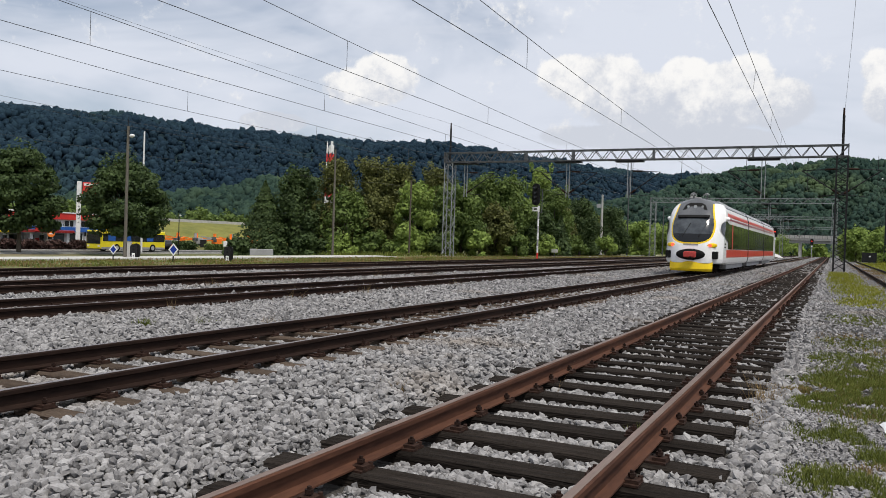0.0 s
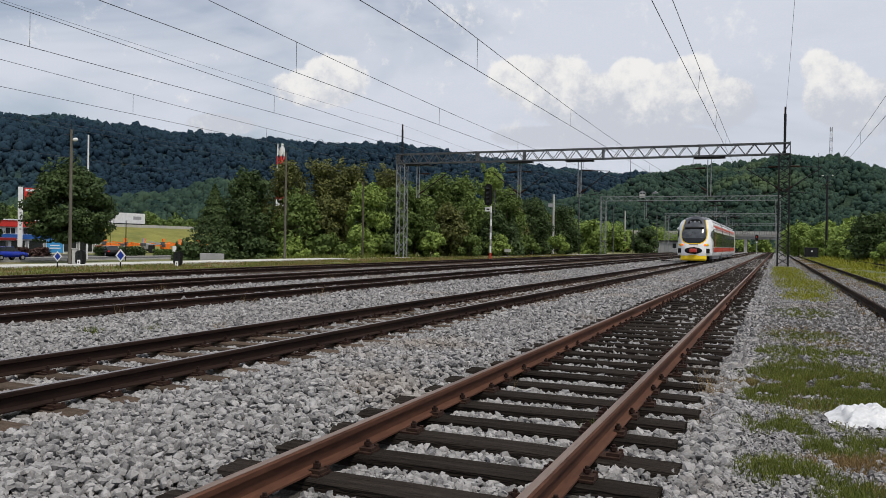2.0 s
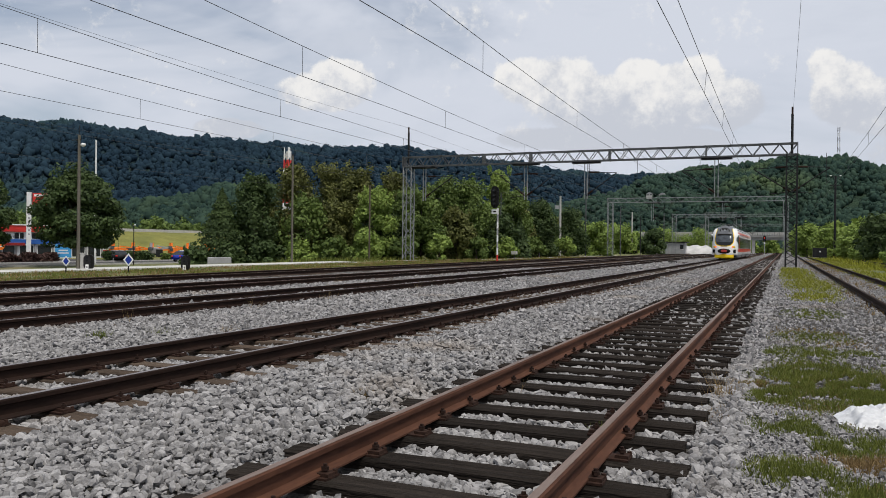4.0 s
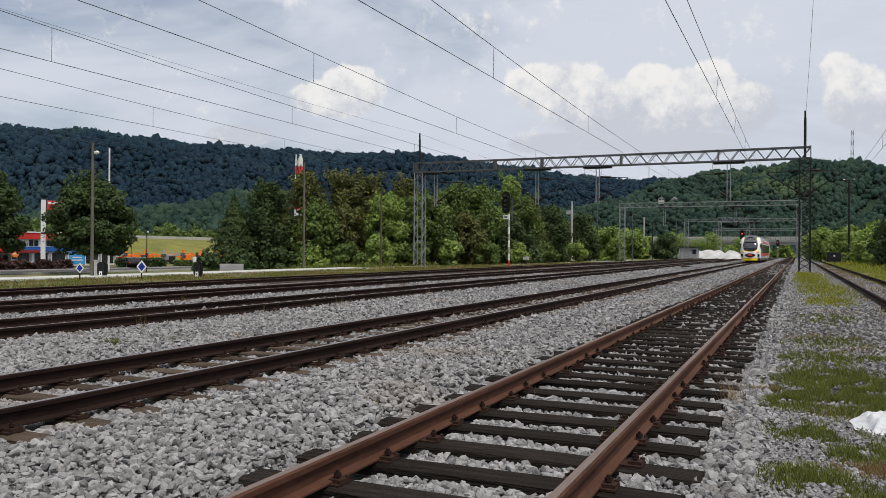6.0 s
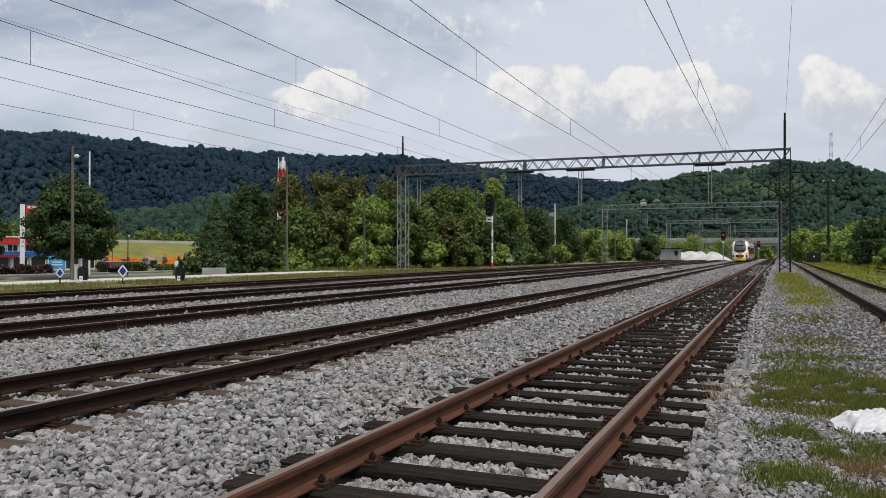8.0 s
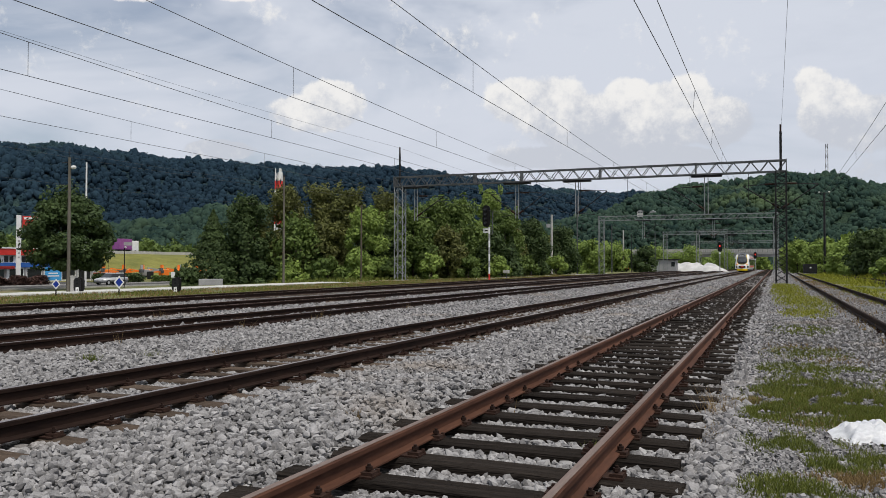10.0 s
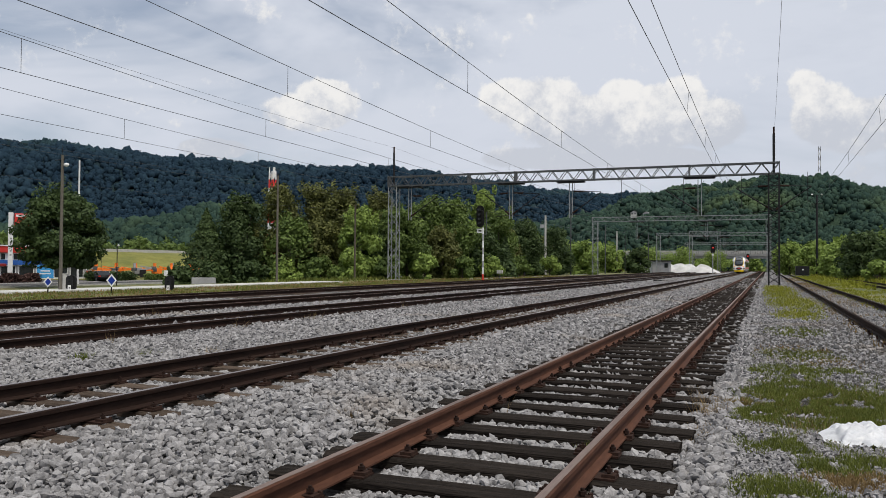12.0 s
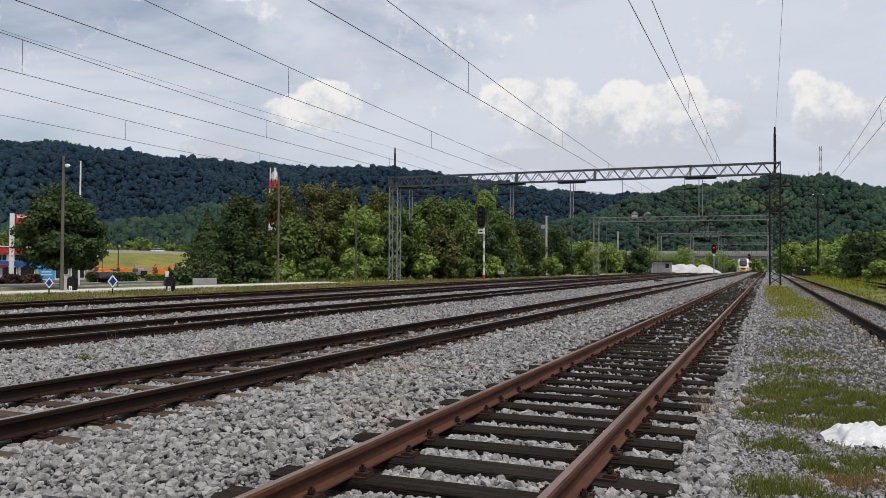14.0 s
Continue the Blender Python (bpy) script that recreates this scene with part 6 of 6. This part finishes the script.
tw = band_tower("radio_tower", "red and white telecom lattice tower above the trees", -106.4, 157.4, -1.2, 23.0, 0.75, 12, (M["red"], M["white"]))
for a in (0, 120, 240):
    part("antenna_panel", boxed(-0.25, 0.25, 0.6, 0.8, 21.4, 23.8, bevel=0.04), M["white"], tw, "white antenna panel", pose(0, 0, 0, 0, 0, a))
band_tower("radio_tower", "thin lattice radio mast on the hilltop", 49.3, 898.6, 80.0, 125.0, 1.3, 9, (M["grey"], M["white"]))


def house(label, x, y, z, w, h, turn, roof):
    t = thing("house", label, "house", pose(x, y, z, 0, 0, turn), group="hillside houses")
    wl = part("wall", boxed(-w / 2, w / 2, -w * 0.4, w * 0.4, -2, h), M["pale"], t)
    part("roof", prism(bmesh.new(), [(-w * 0.56, h), (w * 0.56, h), (0, h + w * 0.32)], -w * 0.46, w * 0.46), roof, t, "low pitched roof")
    for i in (-1, 1):
        part("window", boxed(i * w * 0.25 - 0.7, i * w * 0.25 + 0.7, -w * 0.4 - 0.05, -w * 0.4 - 0.01, h * 0.35, h * 0.75), M["glass"], wl)


house("white house high on the wooded hillside", -93, 611, 39.8, 4.2, 1.9, 10, M["grey"])
house("white house high on the wooded hillside", -84, 616, 39.4, 4.6, 1.8, -8, M["grey"])


# ---------------------------------------------------------------- vehicles
def wheel_at(parent, x, y, r, w=0.22):
    wh = part("wheel", rod((x - w / 2, y, r), (x + w / 2, y, r), r, 18), M["black"], parent)
    part("rim", rod((x - w / 2 - 0.005, y, r), (x + w / 2 + 0.005, y, r), r * 0.58, 14), M["silver"], wh)


def car(label, paint, m, name="car"):
    """A hatchback, its nose towards +y."""
    c2 = thing(name, label, "car", m)
    side = [(-2.1, 0.32), (2.1, 0.32), (2.16, 0.62), (2.02, 0.80), (1.05, 0.95), (-1.9, 0.98), (-2.1, 0.9)]
    bm = bmesh.new()
    a = [bm.verts.new((-0.87, y, z)) for y, z in side]
    b2 = [bm.verts.new((0.87, y, z)) for y, z in side]
    bm.faces.new(a), bm.faces.new(b2[::-1])
    for i in range(len(side)):
        bm.faces.new((a[i], b2[i], b2[(i + 1) % len(side)], a[(i + 1) % len(side)]))
    bmesh.ops.bevel(bm, geom=bm.edges[:], offset=0.06, segments=2, affect="EDGES")
    body = part("body", bm, paint, c2, smooth=True)
    cab = [(1.1, 0.94), (0.45, 1.42), (-1.35, 1.45), (-1.95, 0.96)]
    bm = bmesh.new()
    a = [bm.verts.new((-0.80 + 0.12 * (z > 1.2), y, z)) for y, z in cab]
    b2 = [bm.verts.new((0.80 - 0.12 * (z > 1.2), y, z)) for y, z in cab]
    bm.faces.new(a), bm.faces.new(b2[::-1])
    for i in range(4):
        bm.faces.new((a[i], b2[i], b2[(i + 1) % 4], a[(i + 1) % 4]))
    part("cabin_glass", bm, M["glass"], c2, "dark windows")
    part("roof", boxed(-0.68, 0.68, -1.35, 0.45, 1.42, 1.48, bevel=0.02), paint, c2)
    for s in (-1, 1):
        part("headlight", boxed(s * 0.62 - 0.18, s * 0.62 + 0.18, 2.06, 2.17, 0.60, 0.74, bevel=0.02), M["white"], body)
        part("tail_light", boxed(s * 0.68 - 0.14, s * 0.68 + 0.14, -2.15, -2.06, 0.68, 0.88, bevel=0.02), M["red"], body)
        for y in (-1.3, 1.35):
            wheel_at(c2, s * 0.80, y, 0.32)
    return c2


def lorry(label, box_paint, cab_paint, m, length=14.0):
    c2 = thing("lorry", label, "truck", m)
    part("trailer", boxed(-1.25, 1.25, -length / 2, length / 2 - 2.6, 1.1, 3.95, bevel=0.05), box_paint, c2, "box trailer")
    cab = part("cab", boxed(-1.2, 1.2, length / 2 - 2.3, length / 2, 0.6, 3.5, bevel=0.15), cab_paint, c2)
    part("windscreen", boxed(-1.05, 1.05, length / 2 - 0.02, length / 2 + 0.02, 1.9, 2.9), M["glass"], cab)
    part("chassis", boxed(-0.5, 0.5, -length / 2 + 0.3, length / 2 - 0.3, 0.6, 1.1), M["steel_dark"], c2)
    for s in (-1, 1):
        part("trailer_mark", boxed(s * 1.256 - 0.004, s * 1.256 + 0.004, -length / 2 + 1.5, -length / 2 + 4.5, 2.2, 3.1), M["grey"], c2)
        for y in (-length / 2 + 1.2, -length / 2 + 2.4, -length / 2 + 3.6, length / 2 - 3.0, length / 2 - 1.2):
            wheel_at(c2, s * 1.05, y, 0.5, 0.3)
    return c2


def make_bus():
    b3 = thing("bus", "bright yellow city bus with dark windows", "bus", pose(-80.6, 73, -1.2))
    shell = part("body", boxed(-1.25, 1.25, -5.2, 5.2, 0.32, 2.6, bevel=0.12), M["bus_yellow"], b3)
    part("skirt", boxed(-1.26, 1.26, -5.1, 5.1, 0.30, 0.58, bevel=0.02), M["grey"], b3, "grey lower skirt")
    for s in (-1, 1):
        x = s * 1.256
        band = part("window_band", boxed(x - 0.006, x + 0.006, -5.05, 4.9, 1.28, 2.22), M["glass"], shell, "dark side window band")
        for i in range(8):
            part("window_pillar", boxed(x - 0.010, x + 0.010, -4.4 + i * 1.22, -4.33 + i * 1.22, 1.30, 2.20), M["black"], band)
        for i in (1, 4, 6):
            part("window_pane", boxed(x - 0.009, x + 0.009, -4.3 + i * 1.22, -3.2 + i * 1.22, 1.34, 2.14), M["blue"], band, "blue tinted pane")
        for y in (-3.0, 2.8):
            wheel_at(b3, s * 1.12, y, 0.48, 0.3)
    part("windscreen", boxed(-1.12, 1.12, 5.17, 5.22, 0.95, 2.42, bevel=0.01), M["glass"], shell, "dark tall windscreen")
    part("rear_window", boxed(-0.95, 0.95, -5.22, -5.17, 1.4, 2.2), M["glass"], shell)
    for s in (-0.9, 0.9):
        part("headlight", boxed(s - 0.18, s + 0.18, 5.18, 5.23, 0.60, 0.80), M["white"], shell)
        part("mirror", boxed(s * 1.5 - 0.08, s * 1.5 + 0.08, 5.2, 5.4, 1.8, 2.3, bevel=0.03), M["black"], shell)
    part("roof_unit", boxed(-0.9, 0.9, -3.2, 2.6, 2.6, 2.76, bevel=0.06), M["bus_yellow"], b3, "yellow roof housing")
    return b3


bus = make_bus()
blue_car = car("shiny dark blue hatchback on the road", M["car_blue"], pose(-76.9, 60, -1.2))
silver_car = car("silver hatchback on the road", M["silver"], pose(-80.4, 80, -1.2))
truck = lorry("white articulated lorry on the highway", M["white"], M["white"], pose(-166, 175, 4.33))
van = lorry("small lorry with a purple box on the highway", mat("purple_paint", (0.22, 0.06, 0.22), (0.30, 0.10, 0.30), 0.4, 1, 10, 0.0), M["white"], pose(-160.5, 175, 4.33), 7.0)
highway_car_a = car("white car on the highway", M["white"], pose(-160.5, 150, 4.33))
highway_car_b = car("pale car on the highway", M["silver"], pose(-160.5, 130, 4.33))
highway_car_c = car("white car on the highway", M["white"], pose(-160.5, 100, 4.33))
car("dark parked car beside the far trees", M["black"], pose(-33.3, 187.1, -0.05, 0, 0, 70))
car("black parked car on the forecourt", M["black"], pose(-86.5, 55.5, -1.19, 0, 0, 20))
car("dark parked car behind the maple", M["steel_dark"], pose(-84.8, 84.5, -1.2, 0, 0, 60))
car("white parked car behind the maple", M["white"], pose(-87.0, 86.5, -1.2, 0, 0, 60))


# ---------------------------------------------------------------- loose stones of the ballast
def near_tie(y, first, spacing):
    return np.abs((y - first + spacing / 2) % spacing - spacing / 2)


def stones(name, y0, y1, spacing, size, seed, faces_kind, left=-23.3, right=4.3, shrink=0.62):
    rng = np.random.default_rng(seed)
    ys3 = np.arange(y0, y1, spacing)
    rows = []
    for yy in ys3:
        lo, hi = max(left, -1.55 * yy - 0.8), min(right, 0.2 * yy + 0.6)
        xx = np.arange(lo, hi, spacing)
        rows.append(np.stack([xx, np.full_like(xx, yy)], 1))
    p = np.concatenate(rows)
    p = p + rng.uniform(-0.5, 0.5, p.shape) * spacing * 1.25
    x, y = p.T
    keep = np.ones(len(p), bool)
    tie1 = (np.abs(x + 1.903) < 1.30) & (near_tie(y, 4.87, 0.637) < 0.12 + size * 0.6)
    keep &= ~(tie1 & (rng.random(len(p)) > 0.02))
    tie2 = (np.abs(x + 6.49) < 1.27) & (near_tie(y, 5.0, 0.62) < 0.12)
    lawn = ((x - 0.45) / 0.85) ** 2 + ((y - 9.6) / 1.7) ** 2 < 1
    keep &= ~(lawn & (rng.random(len(p)) < 0.7))
    keep &= ~(tie2 & (rng.random(len(p)) > 0.12))
    for c in (-1.903, -6.49, -12.2, -16.65, -21.9, 2.97):
        for s in (-1, 1):
            keep &= np.abs(x - c - s * 0.7535) > 0.075 + size * 0.6
    verge = np.clip((x + 0.3) / 0.7, 0, 1) * 0.3
    keep &= rng.random(len(p)) > verge * (np.sin(x * 3.1 + y * 0.7) * 0.3 + 0.75)
    p, n = p[keep], int(keep.sum())
    z = np.array([bed_height(a, b) for a, b in p])
    V, F = ((OCT_V, OCT_F), (BLK_V, BLK_F), (ICO_V, ICO_F))[faces_kind]
    s = size * rng.uniform(0.45, 1.5, n) * np.where(p[:, 0] > -0.25, shrink, 1.0)
    shape = rng.uniform(0.45, 1.25, (n, 3))
    wob = rng.uniform(0.70, 1.25, (n, len(V), 1))
    v = (V[None] + rng.normal(0, 0.09, (n, len(V), 3))) * wob * shape[:, None, :]
    v = np.einsum("nij,nkj->nki", turns(n, rng), v) * s[:, None, None]
    v[:, :, 2] *= 0.85
    v += np.concatenate([p, (z + 0.012 + s * rng.uniform(-0.1, 1.25, n) * np.where(p[:, 0] > -0.35, 0.5, np.where((np.abs(p[:, 0] + 1.903) < 1.4) | (np.abs(p[:, 0] + 6.49) < 1.3), np.where(p[:, 1] > 11, 0.25, 0.12), np.where(p[:, 1] > 9.5, 0.55, 1.0))))[:, None]], 1)[:, None, :]
    f = F[None] + (np.arange(n) * len(V))[:, None, None]
    ob = link(name, joined(name, v.reshape(-1, 3), f.reshape(-1, 3), M["stone"]))
    return tagged(ob, "loose grey crushed stones of the ballast", "gravel", "", "stuff")


OCT_V = np.array([(1, 0, 0), (-1, 0, 0), (0, 1, 0), (0, -1, 0), (0, 0, 1), (0, 0, -1)], np.float32)
OCT_F = np.array([(0, 2, 4), (2, 1, 4), (1, 3, 4), (3, 0, 4), (2, 0, 5), (1, 2, 5), (3, 1, 5), (0, 3, 5)], np.int32)
BLK_V = np.array([(sx * 0.72, sy * 0.72, sz * 0.62) for sx in (-1, 1) for sy in (-1, 1) for sz in (-1, 1)], np.float32)
BLK_F = np.array([(0, 1, 3), (0, 3, 2), (4, 6, 7), (4, 7, 5), (0, 4, 5), (0, 5, 1), (2, 3, 7), (2, 7, 6), (0, 2, 6), (0, 6, 4), (1, 5, 7), (1, 7, 3)], np.int32)
stones("loose_stones", 2.3, 5.2, 0.036, 0.029, 501, 2, shrink=0.48)
stones("loose_stones", 5.2, 9.5, 0.045, 0.034, 502, 2, shrink=0.45)
stones("loose_stones", 4.6, 11.0, 0.029, 0.016, 506, 1, -0.55, 1.5, 1.0)
stones("loose_stones", 9.5, 15.0, 0.055, 0.041, 507, 0)
stones("loose_stones", 15.0, 27.0, 0.092, 0.055, 503, 0)
stones("loose_stones", 27.0, 52.0, 0.125, 0.055, 504, 0, -17.0, 4.3, 0.6)
stones("loose_stones", 52.0, 115.0, 0.24, 0.09, 505, 0, -10.9, 1.9, 0.5)


# ---------------------------------------------------------------- grass and weeds
def blades(name, label, pts, height, width, rng, material, category="grass"):
    n = len(pts)
    a = rng.uniform(0, 2 * math.pi, n)
    h = height * rng.uniform(0.45, 1.35, n)
    lean = rng.normal(0, 0.45, (n, 2)) * h[:, None]
    side = np.stack([np.cos(a), np.sin(a)], 1) * width
    v = np.zeros((n, 3, 3))
    v[:, 0, :2], v[:, 1, :2], v[:, 2, :2] = pts[:, :2] - side, pts[:, :2] + side, pts[:, :2] + lean
    v[:, 0, 2] = v[:, 1, 2] = pts[:, 2] - 0.01
    v[:, 2, 2] = pts[:, 2] + h
    ob = link(name, joined(name, v.reshape(-1, 3), np.arange(n * 3).reshape(n, 3), M[material]))
    return tagged(ob, label, category, "", "stuff")


def patchy(n, x0, x1, y0, y1, rng, cut, scale=1.6):
    x, y = rng.uniform(x0, x1, n), rng.uniform(y0, y1, n)
    f = np.array([noise.noise((a * scale, b * scale * 0.6, 9.0)) for a, b in zip(x, y)])
    k = f > cut
    return x[k], y[k]


def verge_grass(label, patches, height, width, material, seed):
    """Tufts gathered in soft patches: centre, half sizes, count."""
    rng = np.random.default_rng(seed)
    out = []
    for cx, cy, rx, ry, n in patches:
        q = rng.normal(0, 0.5, (n, 2))
        q = q[np.hypot(q[:, 0], q[:, 1]) < 1.25]
        x, y = cx + q[:, 0] * rx, cy + q[:, 1] * ry
        f = np.array([noise.noise((a * 4.0, b * 2.5, 2.0)) for a, b in zip(x, y)])
        x, y = x[f > -0.18], y[f > -0.18]
        out.append(np.stack([x, y, np.array([bed_height(a, b) for a, b in zip(x, y)]) + 0.005], 1))
    blades("grass", label, np.concatenate(out), height, width, rng, material)


verge_grass("green grass growing through the gravel verge",
            [(0.40, 9.7, 0.68, 1.6, 36000), (0.95, 8.9, 0.45, 1.3, 15000), (-0.15, 8.6, 0.24, 0.45, 4500), (0.15, 7.2, 0.4, 0.4, 4200), (0.40, 6.5, 0.30, 0.3, 3000),
             (0.08, 5.7, 0.3, 0.35, 3600), (0.45, 5.3, 0.25, 0.35, 2600), (0.80, 6.8, 0.35, 0.3, 2600), (0.45, 14.5, 0.6, 1.0, 4500), (0.6, 20.0, 0.6, 1.3, 4200), (0.35, 12.3, 0.5, 0.8, 5000),
             (1.35, 10.5, 0.3, 1.5, 2000), (-0.15, 12.3, 0.15, 0.3, 400), (1.0, 12.5, 0.25, 0.3, 700)], 0.054, 0.0065, "blade", 601)
verge_grass("dry brown grass on the gravel verge",
            [(0.46, 6.1, 0.28, 0.22, 2600), (0.75, 5.4, 0.25, 0.3, 1600), (0.8, 6.3, 0.3, 0.2, 1500), (-0.30, 9.3, 0.35, 0.4, 2200), (0.35, 15.2, 0.7, 1.2, 1500), (0.8, 13.6, 0.5, 1.0, 900),
             (0.45, 9.4, 0.8, 1.7, 6500), (1.1, 6.2, 0.3, 0.5, 500), (-0.52, 7.6, 0.2, 0.5, 400)], 0.045, 0.007, "dry", 602)
verge_grass("bright green grass patch before the dark mast",
            [(0.65, 52.0, 0.9, 13.0, 12000), (1.0, 36.0, 1.0, 7.0, 4500), (0.5, 62.0, 1.0, 8.0, 5000), (0.9, 27.0, 0.7, 2.5, 1800)], 0.085, 0.022, "patch", 603)

rng = np.random.default_rng(611)
x, y = patchy(42000, -32.2, -23.0, 10, 120, rng, -0.12, 0.5)
blades("grass", "rough yellow-green grass strip beside the outer track", np.stack([x, y, np.full_like(x, -0.05)], 1), 0.10, 0.03, rng, "blade")
x, y = patchy(26000, -32.2, -23.0, 10, 120, rng, -0.1, 0.7)
blades("grass", "dry grass stalks beside the outer track", np.stack([x, y, np.full_like(x, -0.05)], 1), 0.13, 0.022, rng, "dry")
x, y = patchy(26000, 3.5, 11.0, 14, 150, rng, -0.15, 0.4)
blades("grass", "grass growing over the sidings", np.stack([x, y, np.full_like(x, -0.04)], 1), 0.11, 0.03, rng, "patch")
x, y = patchy(7000, 1.8, 4.2, 12, 120, rng, 0.0, 0.8)
blades("grass", "dry grass between the siding rails", np.stack([x, y, np.full_like(x, -0.04)], 1), 0.10, 0.02, rng, "dry")
x, y = patchy(9000, 6.4, 14.0, 62, 140, rng, -0.1, 0.3)
k = (np.abs(x - 8.2) > 1.2)
x, y = x[k], y[k]
blades("grass", "tall green weeds along the scrub beyond the sidings", np.stack([x, y, np.array([terrain(a, b) for a, b in zip(x, y)])], 1), 0.55, 0.06, rng, "patch")
x, y = patchy(5000, -60, -34, 56, 80, rng, -0.3, 0.4)
blades("grass", "green grass at the foot of the thicket", np.stack([x, y, np.array([terrain(a, b) for a, b in zip(x, y)])], 1), 0.35, 0.05, rng, "blade")


def tuft(label, x, y, n, h, spread, width, material, seed, z=None):
    r3 = np.random.default_rng(seed)
    q = r3.normal(0, spread, (n, 2))
    pts = np.stack([x + q[:, 0], y + q[:, 1], np.full(n, bed_height(x, y) if z is None else z)], 1)
    ob = blades("weed_tuft", label, pts, h, width, r3, material, "weed")
    del ob["kind"]


tuft("dry brown weed tuft in the ballast", -3.71, 6.85, 160, 0.085, 0.05, 0.003, "dry", 701)
tuft("small green weed in the ballast", -9.37, 9.0, 140, 0.13, 0.06, 0.008, "blade", 702)
tuft("thin green weed in the ballast", -9.05, 9.9, 60, 0.12, 0.12, 0.005, "blade", 703)
tuft("thin dry weed in the ballast", -8.3, 10.6, 60, 0.14, 0.12, 0.004, "dry", 704)
tuft("small green weed between the sleepers", -1.37, 6.5, 40, 0.09, 0.03, 0.004, "blade", 705)
tuft("dry grass lying beside the siding rail", -0.55, 8.6, 90, 0.22, 0.10, 0.003, "dry", 706)
tuft("single dry stalk beside the siding rail", -2.45, 7.75, 3, 0.30, 0.01, 0.004, "dry", 707)
for i, (x, y) in enumerate(((-11.0, 15.0), (-11.2, 18.5), (-13.4, 14.0), (-15.2, 17.0), (-11.1, 24.0), (-13.3, 22.0), (-17.5, 20.0), (-11.0, 11.2), (-13.3, 11.8), (-15.3, 26.0))):
    tuft("thin dry stalks beside the rails", x, y, 14, 0.30, 0.10, 0.005, "dry", 720 + i)

# crumpled plastic sheet
bm = bmesh.new()
bmesh.ops.create_grid(bm, x_segments=60, y_segments=44, size=1.0)
for v in bm.verts:
    r = math.hypot(v.co.x * 0.98, v.co.y)
    e = 1 + 0.22 * noise.noise((v.co.x * 2.1, v.co.y * 2.1, 4.0))
    ridge = abs(noise.noise((v.co.x * 2.6 + 5, v.co.y * 4.0, 1.0))) * 0.6 + abs(noise.noise((v.co.x * 7, v.co.y * 9, 2.0))) * 0.22
    z = max(0.0, 1 - (r / e) ** 2) ** 0.6 * (0.55 + 0.75 * ridge)
    v.co = Vector((v.co.x * 0.33 * e, v.co.y * 0.30 * e, z * 0.19 - 0.012))
ob = part("plastic_sheet", bm, M["bag"], at=pose(0.75, 7.72, -0.02, 0, 0, 12), smooth=True)
tagged(ob, "crumpled white plastic sheet lying on the grass verge", "plastic sheet")


# ---------------------------------------------------------------- what moves
def motions():
    walk(train, [(t, pose(-6.49, y, 0)) for t, y in ((0, 42.2), (1, 56.6), (2, 71.0), (3, 85.2), (4, 99.3), (5.5, 120.5), (7, 142.0), (9, 170.0),
                                                     (10.5, 190.5), (12, 210.5), (14, 237.0))])
    walk(bus, [(t, pose(-80.6, 74.3 - 10.8 * t, -1.2, 0, 0, 180)) for t in (0, 7, 14)])
    walk(blue_car, [(t, pose(-76.9, 63.4 + 13.6 * (t - 2.1), -1.2)) for t in (0, 7, 14)])
    walk(silver_car, [(t, pose(-80.4, 71.7 - 15.0 * (t - 10.6), -1.2, 0, 0, 180)) for t in (0, 7, 14)])
    walk(truck, [(t, pose(-166, 175 - 24.4 * (t - 1.8), 4.33, 0, 0, 180)) for t in (0, 7, 14)])
    walk(van, [(t, pose(-160.5, 176 + 25.0 * (t - 10.4), 4.33)) for t in (0, 7, 14)])
    walk(highway_car_a, [(t, pose(-160.5, 181 + 26.0 * (t - 7.35), 4.33)) for t in (0, 7, 14)])
    walk(highway_car_b, [(t, pose(-160.5, 164 + 25.0 * (t - 10.4), 4.33)) for t in (0, 7, 14)])
    walk(highway_car_c, [(t, pose(-160.5, 174 + 22.0 * (t - 13.7), 4.33)) for t in (0, 7, 14)])


motions()
